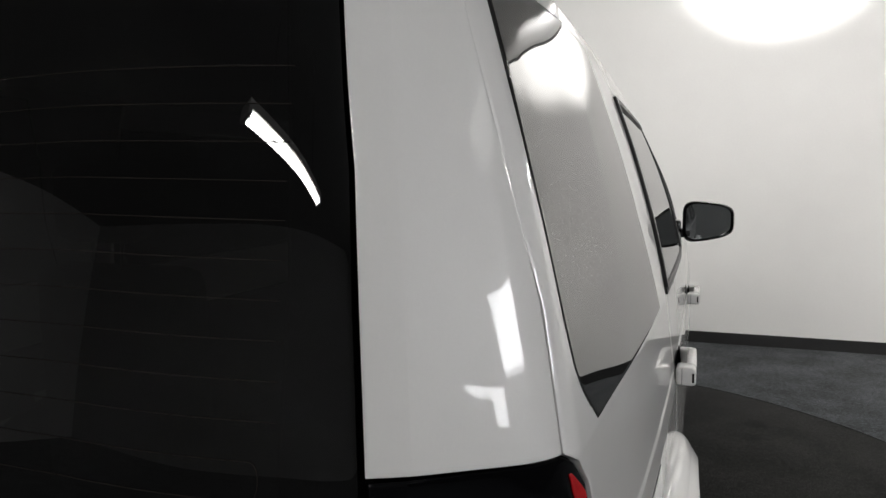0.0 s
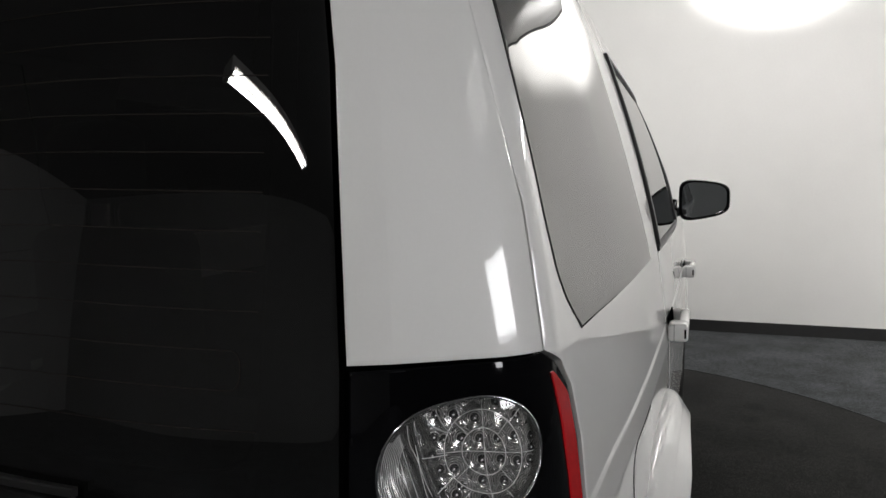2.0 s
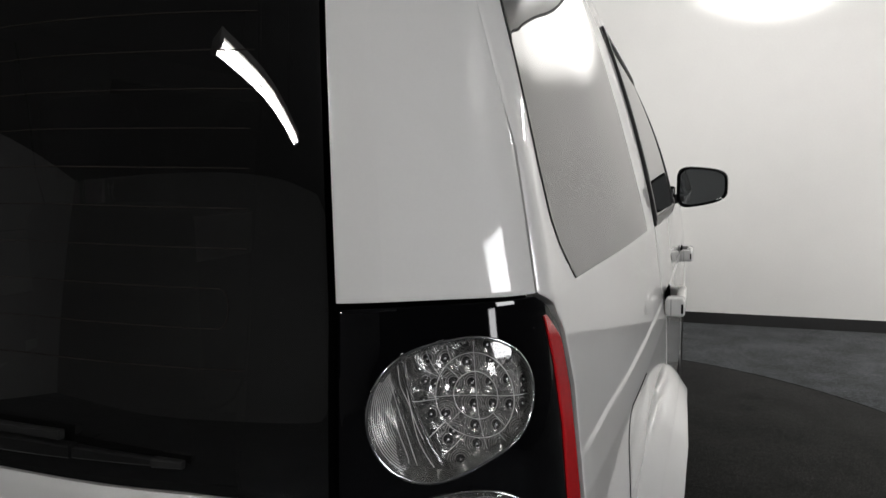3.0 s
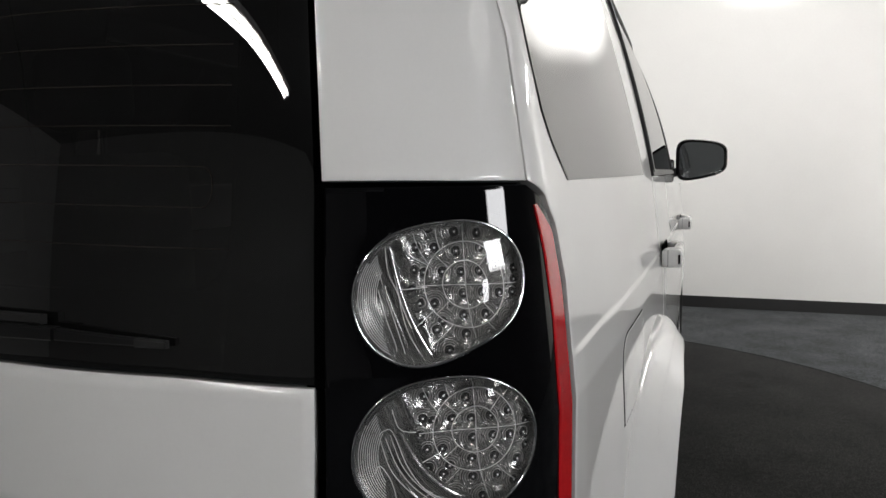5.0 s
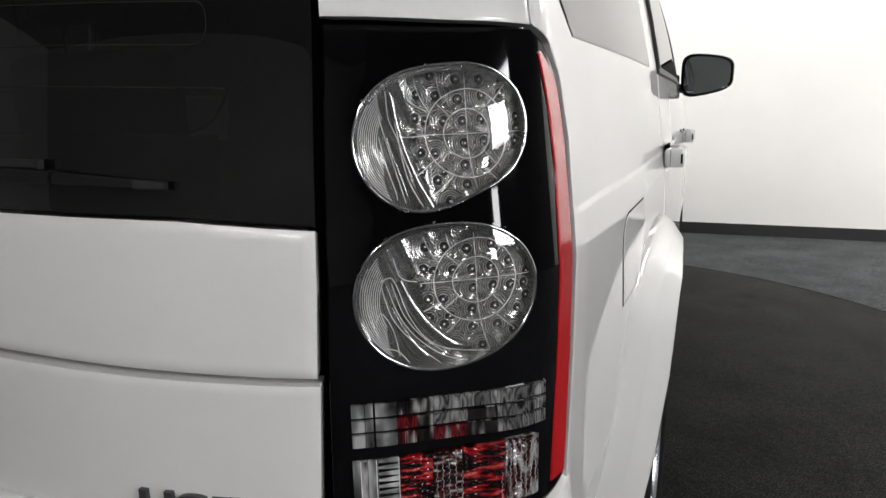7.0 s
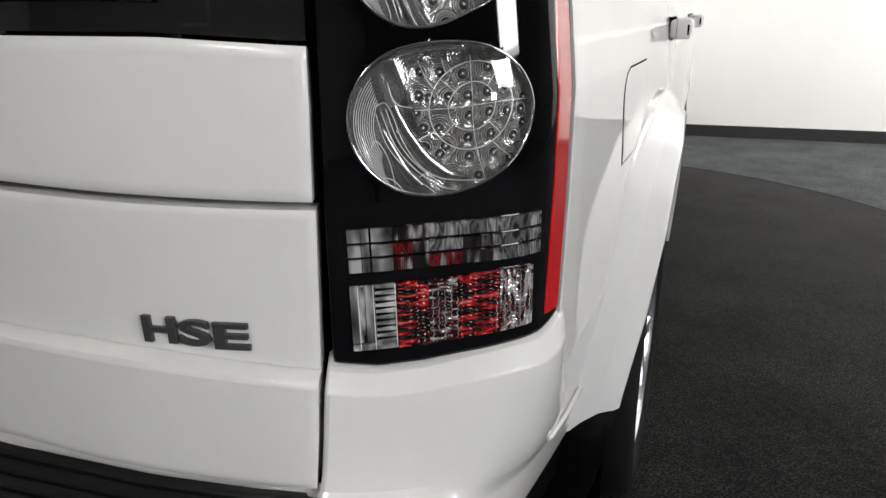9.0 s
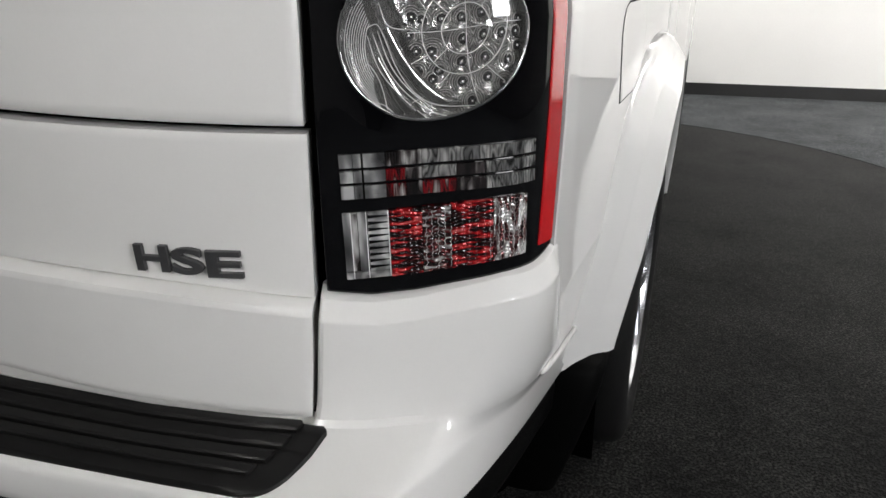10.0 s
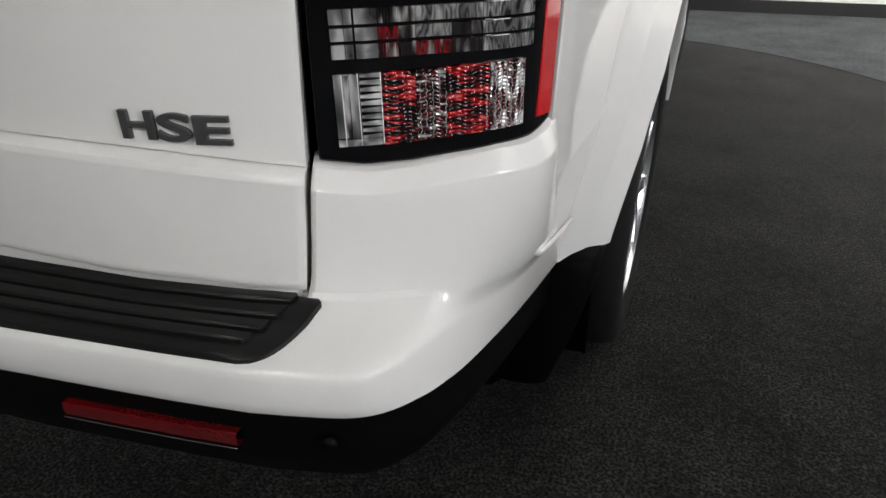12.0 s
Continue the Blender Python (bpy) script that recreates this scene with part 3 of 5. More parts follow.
        panel("door_window", coons([(a0 - .03, 1.293), (b1, 1.293)], [(a0 - .07, 1.73), (t1, 1.73)], [(a0 - .03, 1.293), (a0 - .07, 1.73)], [(b1, 1.293), (t1, 1.73)], 20, 20), DOOR_GLASS, door, off=0.0, side=side, depth=0.003, label="tinted door window")
        panel("belt_trim", coons([(a0 - .065, 1.277), (a1 - .015, 1.277)], [(a0 - .065, 1.292), (a1 - .015, 1.292)], [(a0 - .065, 1.277), (a0 - .065, 1.292)], [(a1 - .015, 1.277), (a1 - .015, 1.292)], 30, 2, 0.001), BLACK_TRIM, door, off=0.004, side=side, depth=0.01)
        # grab handle over a dark cup
        hy = a0 - 0.985 + 0.165
        hx = 0.922
        panel("handle_cup", coons([(a0 - .045, 1.056), (a0 + .12, 1.056)], [(a0 - .045, 1.108), (a0 + .12, 1.108)], [(a0 - .045, 1.056), (a0 - .045, 1.108)], [(a0 + .12, 1.056), (a0 + .12, 1.108)], 12, 6, 0.001), DARK, door, off=0.0068, side=side, depth=0.003)
        bm = bmesh.new()
        box(bm, side * (hx - 0.004), side * (hx + 0.042), hy - 0.112, hy - 0.055, 1.060, 1.104, 0.009)
        box(bm, side * (hx + 0.018), side * (hx + 0.042), hy - 0.07, hy + 0.11, 1.060, 1.103, 0.010)
        box(bm, side * (hx - 0.004), side * (hx + 0.038), hy + 0.085, hy + 0.112, 1.060, 1.103, 0.009)
        bmesh.ops.recalc_face_normals(bm, faces=bm.faces)
        handle = part("door_handle", bm, PAINT, door, "white door handle")
        bm = bmesh.new()
        box(bm, side * (hx + 0.033), side * (hx + 0.0375), hy - 0.1128, hy - 0.108, 1.070, 1.092)
        bmesh.ops.recalc_face_normals(bm, faces=bm.faces)
        part("lock_slot", bm, DARK, handle)
        bm = bmesh.new()
        box(bm, side * (hx + 0.0095), side * (hx + 0.0106), hy - 0.1124, hy - 0.10, 1.062, 1.102)
        bmesh.ops.recalc_face_normals(bm, faces=bm.faces)
        part("seam_line", bm, DARK, handle)
    panel("front_wing", coons([(4.17, .45), (4.80, .45)], [(4.16, 1.20), (4.80, 1.12)], [(4.17, .45), (4.16, 1.20)], [(4.80, .45), (4.80, 1.12)], 30, 40), PAINT, car, side=side, cut=wheel_cut)
nose = coons([(4.81, .35), (ARC[-1] - .001, .35)], [(4.81, 1.12), (ARC[-1] - .001, 1.12)], [(4.81, .35), (4.81, 1.12)], [(ARC[-1] - .001, .35), (ARC[-1] - .001, 1.12)], 40, 20)
for side in (1, -1):
    panel("nose_panel", nose, PAINT, car, side=side)
# dark inner shell behind every gap
for side in (1, -1):
    panel("gap_filler", coons([(.694, 1.262), (.925, 1.262)], [(.694, 1.305), (.925, 1.305)], [(.694, 1.262), (.694, 1.305)], [(.925, 1.262), (.925, 1.305)], 30, 4), DARK, car, off=-0.014, depth=0.006, side=side)
    panel("gap_filler", coons([(.690, 1.10), (.718, 1.10)], [(.664, 1.82), (.690, 1.82)], [(.690, 1.10), (.694, 1.46), (.664, 1.82)], [(.718, 1.10), (.722, 1.46), (.690, 1.82)], 4, 30), DARK, car, off=-0.009, depth=0.006, side=side)
    panel("inner_shell", coons([(.02, .56), (5.4, .56)], [(.02, 1.10), (5.4, 1.10)], [(.02, .56), (.02, 1.10)], [(5.4, .56), (5.4, 1.10)], 300, 12), DARK, car, off=-0.04, side=side, cut=lambda c: wheel_cut(c) or (c[1] < .2 and abs(c[0]) > .66))


def lofted(name, rows, material, flip=False, label=""):
    """A sheet through rows of points."""
    n = len(rows[0])
    verts = [v for r in rows for v in r]
    faces = [(j * n + i, j * n + i + 1, (j + 1) * n + i + 1, (j + 1) * n + i) for j in range(len(rows) - 1) for i in range(n - 1)]
    return mesh_from(name, verts, [f[::-1] for f in faces] if flip else faces, material, car, label)


U = np.linspace(-1, 1, 25)
rows = []
for a in np.r_[np.linspace(0.15, 1.05, 24), np.linspace(1.15, FRONT_A(1.83), 24)]:
    x, y, z = skin(a, 1.829)
    rows.append([(x * u, y, 1.829 + 0.035 * (1 - u * u) * min(1, (y + .1) / .3)) for u in U])
lofted("roof", rows, PAINT)
rows = []
for z in np.linspace(1.22, 1.83, 14):
    x, y, _ = skin(FRONT_A(z), z)
    rows.append([(x * u, y + 0.16 * (1 - u * u), z + 0.0 * u) for u in U])
lofted("windscreen", rows, WINDSCREEN, label="windscreen")
rows = []
for a in np.linspace(FRONT_A(1.23), ARC[-1] - .02, 30):
    x, y, _ = skin(a, 1.12)
    f = min(max((y - 3.6) / 1.0, 0), 1)
    rows.append([(x * u, y, 1.225 - 0.10 * f + 0.03 * (1 - u * u)) for u in U])
lofted("bonnet", rows, PAINT)
bm = bmesh.new()
box(bm, -0.80, 0.80, 0.25, 4.3, 0.26, 0.40, 0.04)
part("underbody", bm, DARK, car)
for side in (1, -1):
    bm = bmesh.new()
    box(bm, side * 0.66, side * 0.86, 1.50, 3.25, 0.34, 0.47, 0.03)
    part("sill", bm, BLACK_TRIM, car)

# ---- rear bumper with its step ----
LIP_S = np.array([0, .25, .45, .6, .8, 1.0])
LIP_X = np.array([.690, .776, .817, .833, .850, .868])
LIP_Y = np.array([-.178, -.148, -.085, .013, .135, .335])
PROFILE = [(-.02, 0, -.02), (0, 0, -.002), (.008, 0, .0025), (.080, 0, .0158), (.087, 0, .0170), (.096, 0, .0175), (.20, 0, .0178), (.33, .0, .018), (.44, .005, .018), (.53, .02, .017), (.60, .075, .014), (.628, .155, .011), (.645, .28, .008),
           (.685, .48, .004), (.71, .69, 0), (.73, .86, 0), (.746, .955, 0), (.757, .986, 0), (.772, 1.002, 0), (.80, 1.012, 0), (.84, 1.017, 0), (.93, 1.02, 0), (.98, 1.0, 0), (1.0, .98, 0), (1.01, .80, 0)]


def smooth_lip(s):
    """Position of the lip for a share s of the corner."""
    d = np.linspace(-.22, .22, 23)
    w = np.exp(-(d / 0.10) ** 2) * np.clip(1 - 0 * d, 0, 1)
    q = s + d
    ext = lambda v: np.interp(q, np.r_[-.5, LIP_S, 1.5], np.r_[v[0] + (v[0] - v[1]) * 2, v, v[-1] + (v[-1] - v[-2]) * 2.5])
    return float((ext(LIP_X) * w).sum() / w.sum()), float((ext(LIP_Y) * w).sum() / w.sum())


bverts, bfaces = [], []
S = np.linspace(0, 1, 61)
S[1], S[2] = 0.004, 0.012
for s in S:
    a = 0.688 + (0.988 - 0.688) * s ** 0.9
    ztop = float(np.interp(a, [.688, .746, .793, .885, .92, .97, .99], [.791, .783, .784, .795, .794, .800, .800]))
    zbot = float(np.interp(s, [0, .4, .7, 1], [.566, .556, .532, .508]))
    lx, ly = smooth_lip(s)
    tuck = 0.006 if s == 0 else (0.002 if s < 0.006 else 0)
    for h, f, c in PROFILE:
        z = ztop + (zbot - ztop) * h
        c = c * (1 - 0.75 * float(np.clip((s - .72) / .28, 0, 1)) ** 2)
        p = skin(a + (0.006 - 0.0135 * min(max(h, 0) / 0.62, 1)) * (1 - s) ** 3, 0.72, c - tuck)
        w = min(max((s - .24) / .44, 0), 1)
        w = w * w * (3 - 2 * w)
        k = (1 - w) * f + w * max(h, 0) ** 2.0
        bverts.append((p[0] + (lx - p[0]) * k, p[1] + (ly - p[1]) * k, z))
n = len(PROFILE)
for i in range(len(S) - 1):
    for k in range(n - 1):
        bfaces.append((i * n + k, i * n + k + 1, (i + 1) * n + k + 1, (i + 1) * n + k))
m0 = len(bverts)
for i in (0,):  # returned edge beside the tailgate
    for k in range(n):
        v = bverts[k]
        bverts.append((v[0] + 0.002, v[1] + 0.05, v[2]))
    for k in range(n - 1):
        bfaces.append((m0 + k, m0 + k + 1, k + 1, k))
right = (bverts, bfaces)
lv = [(-v[0], v[1], v[2]) for v in bverts]
lf = [tuple(i + len(bverts) for i in f[::-1]) for f in bfaces]
STEP_ROWS = [k for k, (h, f, c) in enumerate(PROFILE) if h >= .64]
mv, mf = [], []
CX = np.linspace(-0.66, 0.66, 61)
LEDGE = [(-.10, .648)] + [(PROFILE[k][1], .791 - .225 * PROFILE[k][0]) for k in STEP_ROWS]
LIP0 = smooth_lip(0)[1]
lip_y = lambda x: float(np.interp(abs(x), [0, .2, .35, .45, .57, .66, .69], [-.240, -.236, -.226, -.214, -.199, -.1855, LIP0]))
edge_col = [bverts[k] for k in STEP_ROWS]
edge_col = [(edge_col[0][0], edge_col[0][1] + .03, .648)] + edge_col
mv += [(-v[0], v[1], v[2]) for v in edge_col]
for x in CX:
    y0 = float(np.interp(abs(x), [0, .3, .5, .62, .69], [-.128, -.122, -.106, -.082, -.058])) - .004
    for f, z in LEDGE:
        mv.append((x, y0 + (lip_y(x) - y0) * f, z))
mv += edge_col
k0, n = len(bverts) * 2, len(LEDGE)
for i in range(len(CX) + 1):
    for k in range(n - 1):
        mf.append(tuple(k0 + q for q in (i * n + k, i * n + k + 1, (i + 1) * n + k + 1, (i + 1) * n + k)))
bumper = mesh_from("rear_bumper", bverts + lv + mv, bfaces + lf + mf, PAINT, car, "white rear bumper with a step", sharp=27, weld=True)

panel("step_upstand", coons([(-.672, .640), (-.3, .640), (.3, .640), (.672, .640)], [(-.672, .653), (-.55, .661), (-.3, .667), (.3, .667), (.55, .661), (.672, .653)], [(-.672, .640), (-.672, .653)], [(.672, .640), (.672, .653)], 60, 4, 0.001), PAINT, bumper, off=0.007, depth=0.004)

# black lower apron
rows = []
ends = [(x, lip_y(x), .566) for x in np.linspace(0, .69, 24)] + [(*smooth_lip(s), float(np.interp(s, [0, .4, .7, 1], [.566, .556, .532, .508]))) for s in np.linspace(.03, 1, 40)]
ends = [(-x, y, z) for x, y, z in ends[:0:-1]] + ends
PR = [(0.000, -0.001), (0.004, .012), (0.002, .03), (0.004, .07), (0.015, .10), (0.05, .125), (0.16, .14)]
for dk, dz in PR:
    row = []
    for i, (x, y, z) in enumerate(ends):
        p, q = ends[max(i - 1, 0)], ends[min(i + 1, len(ends) - 1)]
        nx, ny = -(q[1] - p[1]), q[0] - p[0]
        l = math.hypot(nx, ny)
        row.append((x + nx / l * (dk + .006), y + ny / l * (dk + .006), z - dz))
    rows.append(row)
apron = lofted("bumper_apron", rows, APRON, flip=True, label="black plastic lower bumper")
for side in (1, -1):
    rv = []
    for x in np.linspace(.428, .641, 20):
        y = lip_y(x)
        rv.append([(side * x, y - o, z) for o, z in ((-.012, .5185), (.000, .518), (.0015, .5195), (.002, .527), (.0015, .5345), (.000, .536), (-.012, .5355))])
    ob = lofted("bumper_reflector", rv, DARK_RED, flip=side < 0, label="red reflector in the black apron")
    ob.parent = apron
    bm = bmesh.new()
    tube(bm, [(side * x, lip_y(x) - .0035, .5170) for x in np.linspace(.428, .641, 20)], 0.0008, 6)
    part("reflector_edge", bm, CHROME, apron)
bm = bmesh.new()
tube(bm, [(0.735, -0.158, .53), (.7375, -.1665, .53)], 0.009, 20)
part("parking_sensor", bm, APRON, apron, "round parking sensor")

# step mat: a rubber sheet with raised ribs
def mat_point(x, f, up):
    y0 = float(np.interp(abs(x), [0, .3, .5, .62, .69], [-.128, -.122, -.105, -.084, -.066])) - .019
    y1 = lip_y(x) + .007
    y = y0 + (y1 - y0) * f
    ledge_y0 = y0 + .019
    z = float(np.interp((y - ledge_y0) / (lip_y(x) - ledge_y0), [q[0] for q in LEDGE[:6]], [q[1] for q in LEDGE[:6]]))
    return (x, y, z + up)


def mat_end(f):
    return float(np.interp(f, [0, .06, .30, .55, .72, .82, .89, .94, .975, 1.0], [.692, .699, .6955, .691, .6865, .682, .677, .671, .664, .652]))


def strip_sheet(f0, f1, inset, up, nf, rim):
    verts, faces = [], []
    F = np.linspace(f0, f1, nf)
    nu = 61
    for j, f in enumerate(F):
        e = mat_end(f) - inset
        for i in range(nu):
            x = -e + 2 * e * i / (nu - 1)
            edge = j in (0, nf - 1) or i in (0, nu - 1)
            verts.append(mat_point(x, f, up - (rim if edge else 0)))
    for j in range(nf - 1):
        for i in range(nu - 1):
            faces.append((j * nu + i, (j + 1) * nu + i, (j + 1) * nu + i + 1, j * nu + i + 1))
    ring = [i for i in range(nu)] + [j * nu + nu - 1 for j in range(1, nf)] + [(nf - 1) * nu + i for i in range(nu - 2, -1, -1)] + [j * nu for j in range(nf - 2, 0, -1)]
    b = len(verts)
    verts += [(verts[k][0], verts[k][1], verts[k][2] - up) for k in ring]
    for k in range(len(ring)):
        faces.append((ring[k], ring[(k + 1) % len(ring)], b + (k + 1) % len(ring), b + k))
    return verts, faces


step_mat = mesh_from("step_mat", *strip_sheet(0, 1, 0, .0075, 40, .003), RUBBER, bumper, "ribbed black rubber step mat on the bumper", sharp=30)
for f0, f1, ins in ((.02, .19, .025), (.245, .40, .027), (.455, .61, .030), (.665, .80, .034)):
    mesh_from("rib", *strip_sheet(f0, f1, ins, .0140, 8, .0022), RUBBER, step_mat, sharp=25)

# ---- wheel arches, wheels ----
def lip_x(deg):
    return float(np.interp(deg, [8, 14, 30, 45, 70, 90, 120, 150, 172], [.930, .935, .960, .974, .981, .974, .970, .962, .95]))


def flare(cy, side, deg1, pull=0.0):
    verts, faces = [], []
    prof = [(.630, 0, -.004), (.629, .0, .0004), (.626, .035, .001), (.620, .088, .002), (.610, .177, .002), (.600, .265, .002), (.590, .353, .002), (.582, .424, .002), (.578, .458, .002), (.576, .472, .002), (.574, .488, .002), (.572, .508, .002),
            (.560, .635, .002), (.539, .898, .002), (.536, .935, .002), (.534, .960, .0015), (.532, .982, .001), (.529, 1.0, 0), (.524, 1.0, -.004), (.521, 1.0, -.012), (.521, 1.0, -.05)]
    N = 90
    n = len(prof)
    for i in range(N + 1):
        full = min(max((deg1 * i / N - 38) / 48, 0), 1)
        full = full * full * (3 - 2 * full)
        flat = 1 - 0.42 * full
        for r, f, add in prof:
            r, f = .521 + (r - .521) * flat, f ** (1 - 0.5 * full)
            d0 = math.degrees(math.asin(.122 / r))
            deg = d0 + (deg1 - d0) * i / N
            y, z = cy - r * math.cos(radians(deg)), WHEEL_Z + r * math.sin(radians(deg))
            aa = float(np.interp(y, KNOTS[9:20, 1], ARC[9:20]))
            base = float(skin(aa, z)[0])
            x = base + f * max(lip_x(deg) - pull - base, 0.012) + add
            verts.append((side * x, y, z))
    for i in range(N):
        for k in range(n - 1):
            f = (i * n + k, i * n + k + 1, (i + 1) * n + k + 1, (i + 1) * n + k)
            faces.append(f[::-1] if side < 0 else f)
    for e in (0, N):  # closed ends
        o = e * n
        faces.append(tuple(o + k for k in range(n)) if (e == 0) == (side < 0) else tuple(o + k for k in range(n - 1, -1, -1)))
    return mesh_from("wheel_arch", verts, faces, PAINT, car, "white flared wheel arch", sharp=45)


def liner(cy, side):
    verts, faces = [], []
    edge = .915 if cy < 2 else .845
    for i in range(33):
        t = radians(-12 + 204 * i / 32)
        for x, r in ((edge, .535), (.60, .535), (.60, .10)):
            verts.append((side * x, cy - r * math.cos(t), WHEEL_Z + r * math.sin(t)))
    for i in range(32):
        for k in range(2):
            faces.append((3 * i + k, 3 * i + k + 1, 3 * i + k + 4, 3 * i + k + 3))
    return mesh_from("arch_liner", verts, faces, DARK, car)


def spin(bm, prof, n=64):
    """Turns a profile of (radius, x) about the x axis."""
    rings = [[bm.verts.new((x, -r * math.cos(6.28318 * i / n), r * math.sin(6.28318 * i / n))) for r, x in prof] for i in range(n)]
    for i in range(n):
        p, q = rings[i], rings[(i + 1) % n]
        for k in range(len(prof) - 1):
            bm.faces.new((p[k], p[k + 1], q[k + 1], q[k]))


def wheel(cy, side):
    ob = new("wheel")
    ob.parent = car
    bm = bmesh.new()
    spin(bm, [(.262, .0), (.275, .012), (.30, .020), (.335, .021), (.362, .012), (.374, -.002), (.380, -.03), (.381, -.115), (.380, -.20), (.372, -.235), (.35, -.25), (.26, -.245)])
    tyre = part("tyre", bm, TYRE, ob, "black road tyre")
    for k in range(4):
        bm = bmesh.new()
        spin(bm, [(.3795, -.045 - .045 * k), (.3835, -.047 - .045 * k), (.3835, -.075 - .045 * k), (.3795, -.077 - .045 * k)])
        part("tread", bm, TYRE, tyre)
    bm = bmesh.new()
    spin(bm, [(.255, -.23), (.245, -.12), (.24, -.03), (.258, -.006), (.268, .004), (.270, .008), (.262, .010), (.252, -.002), (.238, -.04), (.225, -.14)])
    for k in range(10):
        w = 6.28318 * k / 10
        g = bmesh.ops.create_cube(bm, size=1, matrix=Matrix.Rotation(w, 4, "X") @ Matrix.Translation((-.012, 0, .145)) @ Matrix.Diagonal((.03, .034, .215, 1)))
    spin(bm, [(.002, .004), (.03, .004), (.05, -.004), (.065, -.03)], 32)
    bmesh.ops.recalc_face_normals(bm, faces=bm.faces)
    part("rim", bm, ALLOY, ob, "silver alloy rim")
    bm = bmesh.new()
    spin(bm, [(.02, -.07), (.17, -.07), (.17, -.09), (.02, -.09)], 40)
    part("brake_disc", bm, ALLOY, ob)
    ob.matrix_local = Matrix.Translation((side * (.930 if cy < 2 else .865), cy, WHEEL_Z)) @ (Matrix.Rotation(math.pi, 4, "Z") if side < 0 else Matrix.Identity(4))


def mud_guard(cy, side):
    """A rounded black guard behind the wheel: it starts under the arch's foot and narrows downwards."""
    rows = []
    for z, outer, back, thick in ((.512, .905, .60, .15), (.508, .922, .61, .16), (.495, .928, .615, .17), (.45, .922, .62, .17), (.40, .910, .62, .16), (.34, .893, .615, .14), (.28, .875, .605, .11), (.235, .860, .595, .08), (.225, .845, .59, .06)):
        w = np.linspace(0, 2 * np.pi, 40, endpoint=False)
        c, q = np.cos(w), np.sin(w)
        x = (.56 + outer) / 2 + (outer - .56) / 2 * np.sign(c) * np.abs(c) ** .45
        y = cy - back + thick / 2 + thick / 2 * np.sign(q) * np.abs(q) ** .45
        rows.append([(side * p, v, z) for p, v in zip(x, y)])
    n = len(rows[0])
    faces = [(j * n + i, j * n + (i + 1) % n, (j + 1) * n + (i + 1) % n, (j + 1) * n + i) for j in range(len(rows) - 1) for i in range(n)]
    faces += [tuple(range(n)), tuple(range((len(rows) - 1) * n, len(rows) * n))]
    if side > 0:
        faces = [f[::-1] for f in faces]
    mesh_from("mud_guard", [v for r in rows for v in r], faces, GUARD, car, "black moulded mud guard", sharp=50)


for cy in (WHEEL_Y, WHEEL_Y + 2.885):
    for side in (1, -1):
        flare(cy, side, 172, 0.0 if cy < 2 else 0.08)
        liner(cy, side)
        wheel(cy, side)
        if cy < 2:
            mud_guard(cy, side)
bm = bmesh.new()  # end cap rib of the bumper
tube(bm, [(.876, .126, .629), (.879, .134, .627), (.8815, .20, .611), (.881, .27, .594), (.8805, .335, .577), (.878, .341, .5755)], 0.0038, 10)
part("bumper_rib", bm, PAINT, bumper)

# ---- tail lamps ----
SHAPES = {0: ((.823, 1.180), (.0750, -.0028, .0043, .0110, .0060, .0010, .0018)), 1: ((.819, 1.034), (.0795, -.0005, .0019, .0098, .0017, .0004, .0018))}


def lens_r(k, th):
    c = SHAPES[k][1]
    return c[0] + sum(c[2 * m - 1] * np.cos(m * th) + c[2 * m] * np.sin(m * th) for m in (1, 2, 3))


SLANT = {0: (.235, .02), 1: (.223, -.30)}


def lens_at(k, p, q, off):
    """A place in the lamp's bowl, off metres out of the skin; deep layers lie a little aside, as the bowl slants."""
    c, off = SHAPES[k][0], np.asarray(off, float)
    return skin(c[0] + np.asarray(p) - off * SLANT[k][0], c[1] + np.asarray(q) - off * SLANT[k][1], off)


def inside(k, a, z):
    c = SHAPES[k][0]
    p, q = a - c[0], z - c[1]
    return np.hypot(p, q) / lens_r(k, np.arctan2(q, p))


